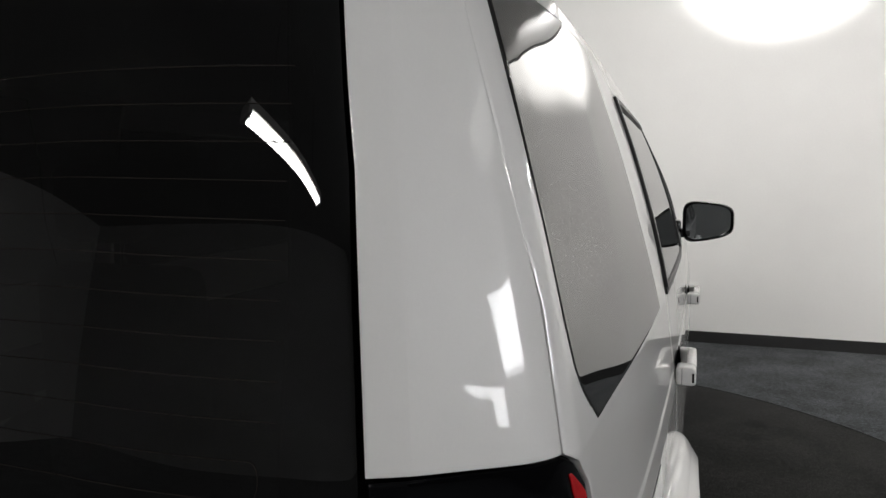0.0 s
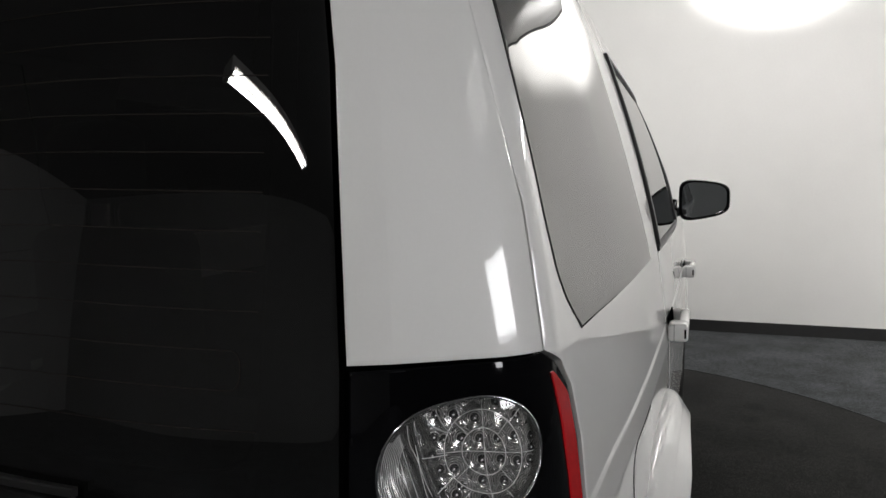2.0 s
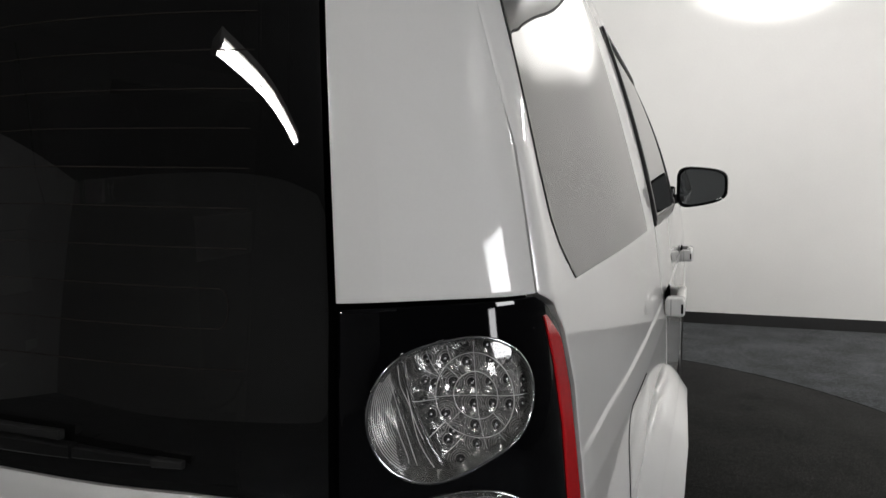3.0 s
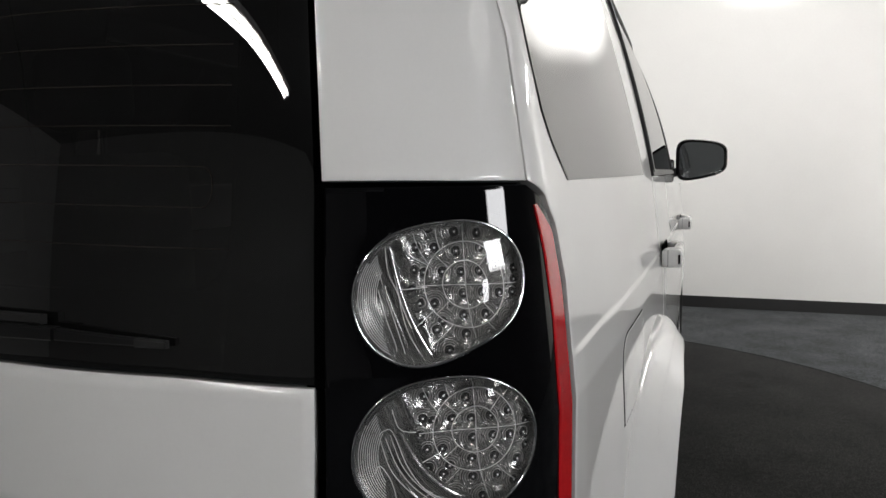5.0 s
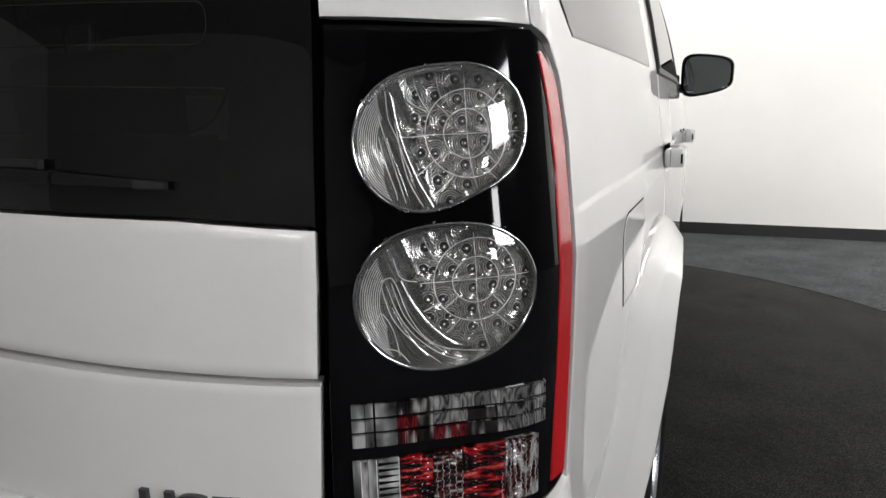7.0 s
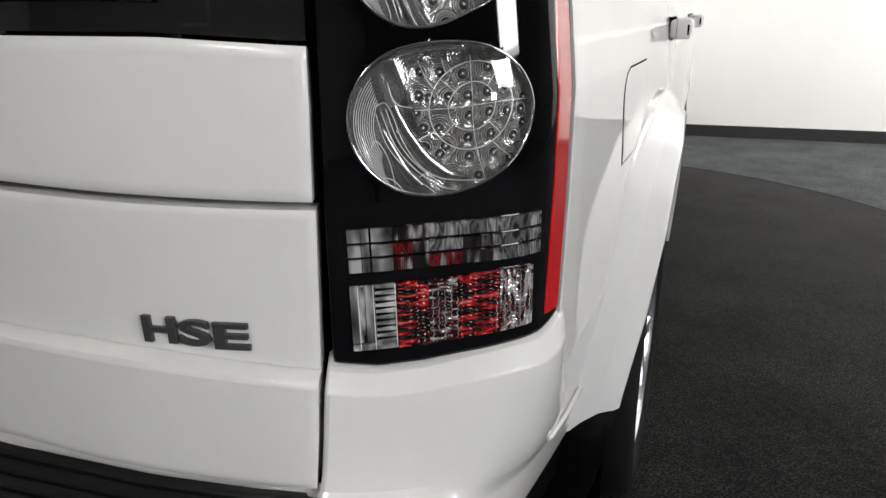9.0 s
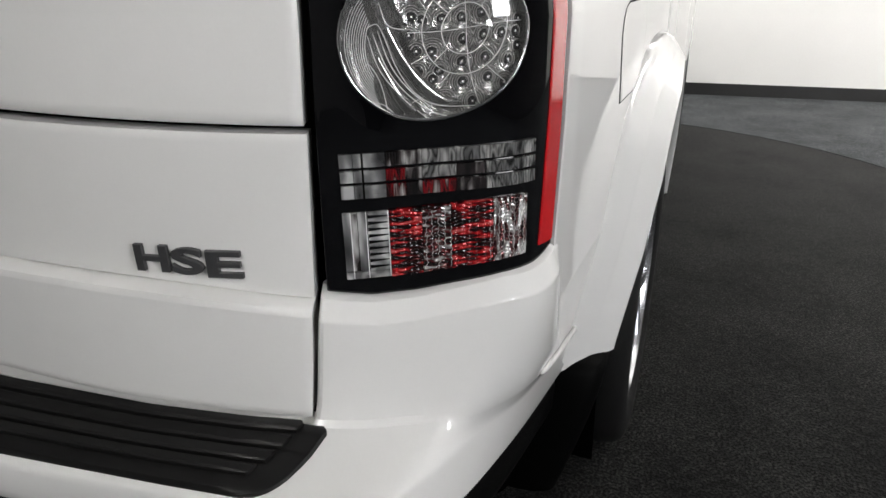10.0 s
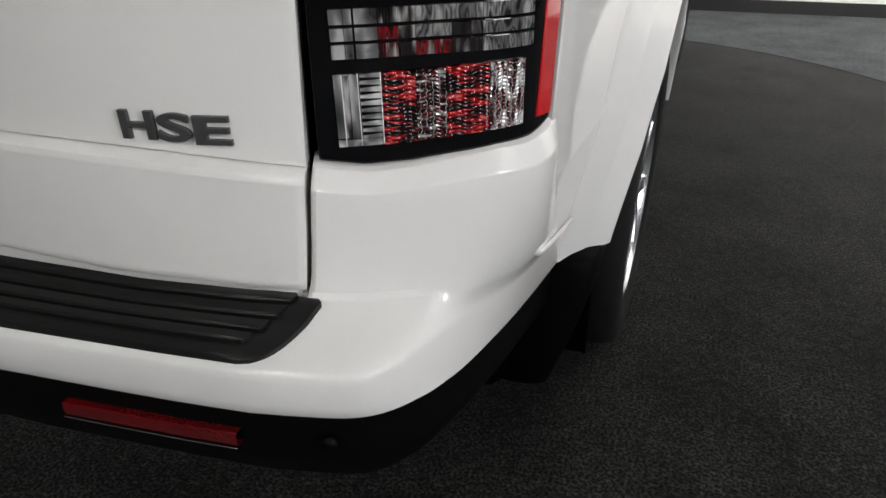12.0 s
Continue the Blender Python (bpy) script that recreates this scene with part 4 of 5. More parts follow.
def lamp_housing(side):
    g = coons([(.703, .795), (.746, .789), (.793, .789), (.90, .799), (.93, .800), (.972, .809)], [(.712, 1.281), (.85, 1.278), (.922, 1.277)], [(.701, .795), (.712, 1.281)], LAMP_R, 150, 260, 0.002)
    a, z = g[..., 0].copy(), g[..., 1].copy()
    for k in (0, 1):
        f = inside(k, a, z)
        c = SHAPES[k][0]
        near = np.abs(f - 1) < 0.018
        a[near], z[near] = c[0] + (a[near] - c[0]) / f[near], c[1] + (z[near] - c[1]) / f[near]
    g = np.stack([a, z], -1)
    clear = np.clip((np.minimum(inside(0, a, z), inside(1, a, z)) - 1.02) / 0.25, 0, 1)
    off = 0.0014 * np.exp(-np.abs(a - 0.752) / 0.012) * clear - 0.003
    for edge in (np.s_[0, :], np.s_[-1, :], np.s_[:, 0], np.s_[:, -1]):
        off[edge] -= 0.0015
    P = skin(a, z, off)
    nv, nu = a.shape
    idx = np.arange(nv * nu).reshape(nv, nu)
    ca, cz = (a[:-1, :-1] + a[1:, 1:]) / 2, (z[:-1, :-1] + z[1:, 1:]) / 2
    hole = (inside(0, ca, cz) < 0.995) | (inside(1, ca, cz) < 0.995)
    faces = [(idx[j, i], idx[j, i + 1], idx[j + 1, i + 1], idx[j + 1, i]) for j in range(nv - 1) for i in range(nu - 1) if not hole[j, i]]
    ring = np.r_[idx[0, :], idx[1:, -1], idx[-1, -2::-1], idx[-2:0:-1, 0]]
    n0 = nv * nu
    verts = list(P.reshape(-1, 3)) + list(skin(a.ravel()[ring], z.ravel()[ring], -0.03))
    faces += [(ring[(k + 1) % len(ring)], ring[k], n0 + k, n0 + (k + 1) % len(ring)) for k in range(len(ring))]
    if side < 0:
        verts, faces = [(-v[0], v[1], v[2]) for v in verts], [f[::-1] for f in faces]
    return mesh_from("tail_lamp", verts, faces, BLACK_GLOSS, car, "tall gloss black tail lamp with two clear round lenses")


# chip places in one lens, in units of 10 mm from the lens middle
CHIPS = [(1.9, 1.8), (3.9, 1.9), (2.0, -.3), (4.1, -.2), (0, 1.9), (5.9, 2.2), (1.5, 3.9), (4.1, 4.1), (6.0, -.3), (4.3, -2.3), (1.9, -2.4), (-1.0, -1.2), (-.3, -3.0), (-.9, -3.8), (2.0, -4.3), (4.6, -4.2),
         (6.8, -2.8), (7.6, -.3), (1.4, 5.8), (3.9, 5.6), (-.7, 4.3), (-1.9, 1.9), (-2.9, 2.2), (-2.5, -1.1), (8.0, 2.0), (7.9, -1.6), (6.2, 4.2), (3.0, -6.3), (.2, -5.9), (6.4, -4.9), (-3.2, .4), (-2.6, 4.4), (-1.2, 6.2), (5.6, 5.9), (-2.4, -3.0), (7.9, .9)]
SWEEP = {0: [[(-5.8, 4.7), (-5.6, 2.2), (-4.8, .3), (-3.5, -3.3), (-1.0, -7.0)], [(-5.3, 4.6), (-4.9, 1.6), (-4.0, -3.3), (-2.4, -6.5)], [(-5.0, 4.2), (-4.5, .6), (-3.3, -3.5), (-1.5, -6.8)],
             [(-6.7, .5), (-6.0, -2.4), (-5.1, -5.4), (-6.0, -6.2), (-7.2, -5.0)], [(-6.6, 2.5), (-6.1, .5), (-5.0, -3.2), (-3.9, -7.1)], [(-4.7, .5), (-3.8, .4), (-1.6, .5)], [(-3.6, 6.2), (-3.5, 4.0), (-1.6, 2.7)], [(-3.4, -3.7), (-1.2, -1.9)]],
         1: [[(-6.9, 2.2), (-5.9, 2.6), (-5.2, 1.5), (-4.0, -1.5), (-2.2, -4.0), (.3, -5.3), (5.0, -5.7)], [(-6.8, 1.6), (-5.7, -1.6), (-3.4, -4.4), (-.2, -7.2)], [(-6.3, 1.8), (-5.0, -1.4), (-3.0, -4.0), (0, -6.1), (3.5, -6.6)],
             [(-7.4, -1.7), (-6.8, -1.0), (-5.6, -3.0), (-4.8, -6.8)], [(-5.8, 2.0), (-4.6, -1.2), (-2.8, -3.6), (-.5, -5.5)], [(-5.5, 4.6), (-4.8, 2.5), (-3.2, 2.0)], [(-3.4, -1.5), (-1.0, -.4)], [(-7.0, -4.6), (-5.2, -5.0), (-3.4, -7.2)]]}
HUB = {0: (2.3, .6), 1: (2.7, 1.8)}


def bent(pts, n=24):
    """A smooth line through a few points."""
    pts = np.array(pts, float)
    t = np.linspace(0, len(pts) - 1, n)
    out = []
    for v in t:
        i = min(int(v), len(pts) - 2)
        f = v - i
        p0, p1, p2, p3 = pts[max(i - 1, 0)], pts[i], pts[i + 1], pts[min(i + 2, len(pts) - 1)]
        out.append(0.5 * (2 * p1 + (p2 - p0) * f + (2 * p0 - 5 * p1 + 4 * p2 - p3) * f * f + (3 * p1 - p0 - 3 * p2 + p3) * f**3))
    return np.array(out) / 100


def bowl_lift(p):
    """The bowl's floor rises towards the car's side."""
    t = np.clip((np.asarray(p) + .01) / .09, 0, 1)
    return 0.028 * t * t * (3 - 2 * t)


# edges of the smooth light guides in each lens
BLADES = {0: [([(-5.7, 4.3), (-5.2, 1.5), (-4.3, -1.5), (-3.5, -4.3), (-2.7, -6.3)], [(-4.9, 4.4), (-4.3, 1.2), (-3.3, -2.0), (-2.1, -4.5), (-.9, -6.5)]),
              ([(-6.2, .6), (-5.7, -1.2), (-4.9, -3.4), (-4.4, -5.2)], [(-5.9, .9), (-5.2, -1.2), (-4.3, -3.6), (-3.8, -5.4)])],
          1: [([(-5.7, 2.0), (-4.4, -.8), (-1.9, -3.8), (.6, -5.5), (4.0, -5.2)], [(-4.5, 2.3), (-2.9, -.6), (-.6, -3.2), (1.6, -4.6), (4.4, -4.6)]),
              ([(-6.3, -.6), (-5.6, -2.2), (-4.6, -4.4), (-3.6, -5.8)], [(-5.6, -.3), (-4.6, -2.0), (-3.4, -3.9), (-1.8, -5.6)])]}


def blade(k, one, two, lamp):
    """A smooth rounded strip between two lines of the lens."""
    n, m = len(one), 9
    u = np.linspace(0, 1, m)
    pq = one[:, None] * (1 - u[None, :, None]) + two[:, None] * u[None, :, None]
    lift = -.036 + .20 * np.minimum(pq[..., 0] + .030 + .25 * pq[..., 1], 0) + .0035 * np.sin(np.pi * u)[None, :] ** .7 + 0 * pq[..., 0]
    P = lens_at(k, pq[..., 0], pq[..., 1], lift)
    faces = [(i * m + j, (i + 1) * m + j, (i + 1) * m + j + 1, i * m + j + 1) for i in range(n - 1) for j in range(m - 1)]
    return mesh_from("guide_blade", P.reshape(-1, 3), faces, GUIDE, lamp, sharp=80)


def lens_parts(k, lamp):
    hub = np.array(HUB[k]) / 100
    chips = np.array(CHIPS) / 100 + (hub - np.array(HUB[0]) / 100)
    # the bowl, rippled round every chip
    nr, nt = 240, 760
    th = np.linspace(0, 2 * np.pi, nt, endpoint=False)
    rho = np.r_[1.0, 1.03, 1.08, 1.12, np.linspace(1.12, 0.01, nr)][:, None] * np.ones(nt)
    wide = 0.06 * np.clip(np.cos(th), 0, 1)
    rho = rho + wide * np.clip((rho - 0.93) / 0.1, 0, 1)
    dep = np.r_[-.005, -.012, -.028, -.040, np.full(nr, -.043)]
    R = lens_r(k, th)
    p, q = rho * R * np.cos(th), rho * R * np.sin(th)
    d = np.min(np.hypot(p[..., None] - chips[:, 0], q[..., None] - chips[:, 1]), -1)
    swoop = np.clip((p + .030 + .25 * q) / .012, 0, 1)
    turn = (d / .0030) % 1
    tooth = np.where(turn < .72, turn / .72, (1 - turn) / .28)
    wave = 0.00120 * tooth * swoop - 0.0016 * np.clip(d / .012, 0, 1) ** 2
    grain = np.sin(p * 2100 + 3 * np.sin(q * 900)) * np.sin(q * 1900 + 2 * np.sin(p * 1100))
    wave = wave + (1 - swoop) * (0.0012 * np.sin((p * 1.0 + q * .45) * 2 * np.pi / .024) + 0.00012 * grain)
    wave = wave + 0.32 * np.minimum(p + .030 + .25 * q, 0)
    wave[:5] = 0
    lift = bowl_lift(p) * np.clip((-dep[:, None] - .005) / .038, 0, 1)
    P = lens_at(k, p, q, dep[:, None] + lift + wave)
    m = len(rho)
    idx = np.arange(m * nt).reshape(m, nt)
    faces = [(idx[j, i], idx[j, (i + 1) % nt], idx[j + 1, (i + 1) % nt], idx[j + 1, i]) for j in range(m - 1) for i in range(nt)] + [tuple(idx[-1])]
    bowl = mesh_from("reflector_bowl", P.reshape(-1, 3), faces, BOWL, lamp, "silvery rippled reflector", sharp=38)
    made = [bowl]
    for c in chips:
        if inside(k, SHAPES[k][0][0] + c[0], SHAPES[k][0][1] + c[1]) > 0.97:
            continue
        bm = bmesh.new()
        tt = np.linspace(0, 2 * np.pi, 12, endpoint=False)
        rings = []
        for r, o in ((.0037, -.0425), (.0036, -.0412), (.0028, -.0408), (.0021, -.0418), (.0008, -.0416)):
            rings.append([bm.verts.new(v) for v in lens_at(k, c[0] + r * np.cos(tt), c[1] + r * np.sin(tt), np.full(12, o) + bowl_lift(c[0]))])
        for u, v in zip(rings, rings[1:]):
            for i in range(12):
                bm.faces.new((u[i], u[(i + 1) % 12], v[(i + 1) % 12], v[i]))
        bm.faces.new(rings[-1])
        made.append(part("led", bm, LED, lamp))
        bm = bmesh.new()
        bm.faces.new([bm.verts.new(v) for v in lens_at(k, c[0] + .0010 * np.cos(tt), c[1] + .0010 * np.sin(tt), np.full(12, -.0407) + bowl_lift(c[0]))])
        made.append(part("led_die", bm, LINE, lamp))
    # fine facet edges arched round every chip, up to its neighbours
    for n, c in enumerate(chips):
        bm = bmesh.new()
        for r in (.0058, .0082, .0106, .0130):
            w = np.linspace(radians(-40), radians(220), 40)
            pq = c + r * np.stack([np.cos(w), np.sin(w)], -1)
            near = np.argmin(np.hypot(pq[:, None, 0] - chips[:, 0], pq[:, None, 1] - chips[:, 1]), -1) == n
            near &= (inside(k, SHAPES[k][0][0] + pq[:, 0], SHAPES[k][0][1] + pq[:, 1]) < .96) & (pq[:, 0] + .030 + .25 * pq[:, 1] > .004)
            runs = np.split(pq[near], np.where(np.diff(np.where(near)[0]) > 1)[0] + 1)
            for run in runs:
                if len(run) > 3:
                    tube(bm, lens_at(k, run[:, 0], run[:, 1], np.full(len(run), -.0415) + bowl_lift(run[:, 0])), .00032, 5)
        if bm.verts:
            made.append(part("facet_edge", bm, RIDGE, lamp))
        else:
            bm.free()
    rod = lambda name, pq, r, o, mt, closed=False: made.append(rodded(name, pq, r, o, mt, closed))

    def rodded(name, pq, r, o, mt, closed):
        bm = bmesh.new()
        tube(bm, lens_at(k, pq[:, 0], pq[:, 1], np.full(len(pq), o) + (bowl_lift(pq[:, 0]) if o < -.03 else 0)), r, 6, closed)
        return part(name, bm, mt, lamp)

    t2 = np.linspace(0, 2 * np.pi, 60, endpoint=False)
    ringed = lambda r: np.stack([hub[0] + r * np.cos(t2), hub[1] + r * np.sin(t2)], -1)
    rod("ring", ringed(.0237), .00045, -.0395, LINE, True)
    rod("ring", ringed(.0424), .0005, -.0395, LINE, True)

    def to_edge(deg, start, curl=0.0):
        pts = []
        for s in np.linspace(start, .11, 40):
            w = radians(deg + curl * (s - start) * 100)
            v = hub + s * np.array((math.cos(w), math.sin(w)))
            if inside(k, SHAPES[k][0][0] + v[0], SHAPES[k][0][1] + v[1]) > 0.985 or v[0] < -.03:
                break
            pts.append(v)
        return np.array(pts)

    for deg, start, curl in ((0, 0, 0), (90, 0, 0), (180, 0, 0), (270, 0, 1.5), (45, .0424, 0), (125, .0424, -4), (150, .0424, -5), (222, .0237, 0), (248, .0424, -4), (315, .0237, 0), (300, .0424, 3), (135, .0237, 0), (48, .0237, 0)):
        pts = to_edge(deg, start, curl)
        if start == .0237 and len(pts) > 2:
            pts = pts[np.hypot(*(pts - hub).T) < .0424]
        if len(pts) > 2:
            rod("spoke", pts, .00035, -.0395, LINE)
    for line in SWEEP[k]:
        pts = bent(line)
        keep = np.array([inside(k, SHAPES[k][0][0] + u[0], SHAPES[k][0][1] + u[1]) < 0.99 for u in pts])
        if keep.sum() > 3:
            rod("light_guide", pts[keep], .00045, -.036, LINE)
    for edges in BLADES[k]:
        made.append(blade(k, bent(edges[0]), bent(edges[1]), lamp))
    for i in range(10):
        w = np.linspace(radians(146 + 1.5 * i), radians(224 - 2.5 * i), 30)
        f = 0.960 - 0.021 * i
        rod("edge_rib", np.stack([f * lens_r(k, w) * np.cos(w), f * lens_r(k, w) * np.sin(w)], -1), .00042, -.012 - .0012 * i, LINE)
    # added chrome rod in place of the bright reflection on the inner wall
    w = np.linspace(radians(72), radians(156), 40)
    rod("rim_reflection", np.stack([lens_r(k, w) * np.cos(w), lens_r(k, w) * np.sin(w)], -1) * 0.966, .0030, -.0075, CHROME)
    w = np.linspace(0, 2 * np.pi, 120, endpoint=False)
    rod("bezel", np.stack([lens_r(k, w) * np.cos(w), lens_r(k, w) * np.sin(w)], -1) * 0.995, .0017, -.0025, CHROME, True)
    # clear cover, slightly domed
    rr = np.linspace(1, 0.02, 14)
    p, q = rr[:, None] * lens_r(k, w) * np.cos(w), rr[:, None] * lens_r(k, w) * np.sin(w)
    P = lens_at(k, p, q, -.0025 + .0035 * (1 - rr[:, None] ** 4) + 0 * p)
    idx = np.arange(14 * 120).reshape(14, 120)
    faces = [(idx[j, i], idx[j, (i + 1) % 120], idx[j + 1, (i + 1) % 120], idx[j + 1, i]) for j in range(13) for i in range(120)] + [tuple(idx[-1])]
    cover = mesh_from("clear_cover", P.reshape(-1, 3), faces, COVER, lamp, "clear plastic cover")
    cover.visible_shadow = False
    made.append(cover)
    return made


def prism_block(a0, a1, z0, z1, material, lamp, ca, cz, amp=0.0011, label=""):
    """A block of upright rounded ribs, each row a little aside of the last."""
    na, nz = max(int(round((a1 - a0) / ca)), 1), max(int(round((z1 - z0) / cz)), 1)
    u = np.linspace(0, na, na * 6 + 1)
    lz, row = [], []
    for j in range(nz):
        lz += [z0 + (z1 - z0) * (j + .02) / nz, z0 + (z1 - z0) * (j + .98) / nz]
        row += [j, j]
    la = a0 + (a1 - a0) * np.r_[0, np.linspace(.002, .998, len(u)), 1]
    lz, row = np.r_[z0, lz, z1], np.r_[0, row, nz - 1]
    A, Z = np.meshgrid(la, lz)
    U, J = np.meshgrid(np.r_[0, u, na], row)
    off = 0.0002 + amp * np.abs(np.sin(np.pi * (U + 0.45 * (J % 2)))) ** 0.8
    off[0, :] = off[-1, :] = off[:, 0] = off[:, -1] = -0.0035
    P = skin(A, Z, off)
    idx = np.arange(A.size).reshape(A.shape)
    faces = [(idx[y, x], idx[y, x + 1], idx[y + 1, x + 1], idx[y + 1, x]) for y in range(A.shape[0] - 1) for x in range(A.shape[1] - 1)]
    return mesh_from("prism_lens", P.reshape(-1, 3), faces, material, lamp, label, sharp=28)


def zigzag_block(a0, a1, top, material, lamp, turn, label=""):
    """Upright facetted columns whose edges run in zigzag, crossed by fine ribs."""
    na, nz = int((a1 - a0) / .00038), 170
    t = np.linspace(0, 1, nz)
    A = np.broadcast_to(np.linspace(a0, a1, na), (nz, na))
    foot = np.interp(A, [.767, .8222, .8762, .9135], [.8075, .8090, .8125, .8140])
    Z = foot + (top - foot) * t[:, None]
    wob = .0007 * np.sin(Z * 900 + 4 * np.sin(A * 400)) + .0009 * np.sin(A * 310)
    u = (A - .767 + wob) / .0074 + turn
    off = .0003 + .0009 * np.abs(np.sin(np.pi * u)) ** .7 + .00022 * np.sin(2 * np.pi * Z / .0038 + 3 * np.sin(A * 260))
    off[0, :] = off[-1, :] = off[:, 0] = off[:, -1] = -.0035
    P = skin(A, Z, off)
    idx = np.arange(A.size).reshape(A.shape)
    faces = [(idx[y, x], idx[y, x + 1], idx[y + 1, x + 1], idx[y + 1, x]) for y in range(nz - 1) for x in range(na - 1)]
    return mesh_from("prism_lens", P.reshape(-1, 3), faces, material, lamp, label, sharp=35)


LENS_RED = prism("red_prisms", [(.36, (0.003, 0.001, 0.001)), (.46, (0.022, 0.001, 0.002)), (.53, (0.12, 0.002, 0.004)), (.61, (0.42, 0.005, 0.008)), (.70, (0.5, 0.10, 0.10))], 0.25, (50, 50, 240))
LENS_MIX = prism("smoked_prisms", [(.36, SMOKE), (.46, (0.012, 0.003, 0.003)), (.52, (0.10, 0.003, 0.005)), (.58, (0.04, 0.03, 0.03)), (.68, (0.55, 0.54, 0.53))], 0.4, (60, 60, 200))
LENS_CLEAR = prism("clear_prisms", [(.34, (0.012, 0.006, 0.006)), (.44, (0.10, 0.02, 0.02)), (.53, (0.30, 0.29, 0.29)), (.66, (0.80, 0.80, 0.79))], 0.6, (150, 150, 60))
for m in (LENS_RED, LENS_MIX, LENS_CLEAR):
    m.node_tree.nodes["Principled BSDF"].inputs["Coat Weight"].default_value = 0.15
    m.node_tree.nodes["Principled BSDF"].inputs["Roughness"].default_value = 0.24


def twin(obs, lamp):
    """The mirrored lamp's share of the same meshes."""
    for o in obs:
        c = o.copy()
        scene.collection.objects.link(c)
        c.parent = lamp
        c.matrix_local = Matrix.Diagonal((-1, 1, 1, 1))


lamp, lamp_far = lamp_housing(1), lamp_housing(-1)
made = lens_parts(0, lamp) + lens_parts(1, lamp)
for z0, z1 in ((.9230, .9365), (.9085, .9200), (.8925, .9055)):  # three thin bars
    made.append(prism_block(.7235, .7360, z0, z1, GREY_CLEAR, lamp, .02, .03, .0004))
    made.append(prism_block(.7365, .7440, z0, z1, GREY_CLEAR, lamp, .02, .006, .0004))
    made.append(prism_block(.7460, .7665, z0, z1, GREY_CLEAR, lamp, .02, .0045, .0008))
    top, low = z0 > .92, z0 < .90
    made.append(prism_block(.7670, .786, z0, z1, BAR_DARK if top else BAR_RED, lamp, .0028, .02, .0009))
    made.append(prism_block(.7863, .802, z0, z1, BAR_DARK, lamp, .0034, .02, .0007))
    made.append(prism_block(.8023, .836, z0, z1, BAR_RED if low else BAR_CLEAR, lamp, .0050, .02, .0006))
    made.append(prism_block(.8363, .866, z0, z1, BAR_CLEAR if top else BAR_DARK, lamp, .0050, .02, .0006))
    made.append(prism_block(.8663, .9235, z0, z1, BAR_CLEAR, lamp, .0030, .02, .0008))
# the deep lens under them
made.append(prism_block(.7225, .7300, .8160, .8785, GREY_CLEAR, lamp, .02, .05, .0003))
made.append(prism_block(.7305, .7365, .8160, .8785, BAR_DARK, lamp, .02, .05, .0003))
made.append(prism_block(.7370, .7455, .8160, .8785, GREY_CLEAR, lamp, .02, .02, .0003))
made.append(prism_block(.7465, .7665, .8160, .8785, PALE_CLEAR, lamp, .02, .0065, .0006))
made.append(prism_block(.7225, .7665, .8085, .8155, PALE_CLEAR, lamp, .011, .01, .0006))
for i in range(9):  # dark tapered slats
    z = .8195 + .0066 * i
    pts = [(.7468, z), (.7662, z + .0015), (.7662, z + .0021), (.7468, z + .0034)]
    verts = [skin(a, h, .0016) for a, h in pts] + [skin(a, h, -.001) for a, h in pts]
    made.append(mesh_from("lens_slat", verts, [(0, 1, 2, 3), (1, 0, 4, 5), (2, 1, 5, 6), (3, 2, 6, 7), (0, 3, 7, 4)], BLACK_GLOSS, lamp, smooth=False))
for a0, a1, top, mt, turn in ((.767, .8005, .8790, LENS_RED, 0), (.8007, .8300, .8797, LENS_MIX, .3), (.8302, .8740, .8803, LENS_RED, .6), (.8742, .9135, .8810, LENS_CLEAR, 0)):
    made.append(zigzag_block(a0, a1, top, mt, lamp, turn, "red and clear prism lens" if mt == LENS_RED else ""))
for a, z0, z1 in [(.8035, .811, .872), (.8095, .822, .876), (.8160, .811, .868), (.8225, .830, .878), (.8290, .812, .858), (.8700, .815, .850)] + [(.8790 + .0058 * i, .8145 + (.010 if i < 2 else 0), .8800) for i in range(6)]:
    bm = bmesh.new()
    zs = np.arange(z0, z1, .0028)
    tube(bm, skin(a + .0014 * (np.arange(len(zs)) % 2) + .0006 * np.sin(zs * 500), zs, np.full(len(zs), .0016)), .0004 if a > .875 else .0003, 5)
    made.append(part("lens_ridge", bm, RIDGE, lamp))
for a in (.7302, .7452, .7667):
    bm = bmesh.new()
    tube(bm, skin(np.full(12, a), np.linspace(.809, .879, 12), np.full(12, .0005)), .0005, 6)
    made.append(part("lens_ridge", bm, LINE, lamp))
redstrip = coons([(.937, .815), (.970, .812)], [(.934, 1.259), (.938, 1.2595)], [(.937, .815), (.949, .96), (.950, 1.065), (.954, 1.145), (.947, 1.209), (.934, 1.259)],
                 [(.970, .812), (.980, .90), (.985, .942), (.988, 1.113), (.986, 1.173), (.970, 1.230), (.938, 1.2595)], 8, 60, 0.0012)
marker = panel("side_marker", redstrip, RED, lamp, off=-0.0010, depth=0.004, roll=0.0006, label="long red side lens")
# the lens's own face looks squarely to the side
turned = []
for v in marker.data.vertices:
    n = np.array(v.normal) * 0.2 + np.array((0.995, -0.065, 0.085)) * 0.8
    turned.append(n / np.linalg.norm(n))
marker.data.normals_split_custom_set_from_vertices([tuple(map(float, n)) for n in turned])
made.append(marker)
twin(made, lamp_far)

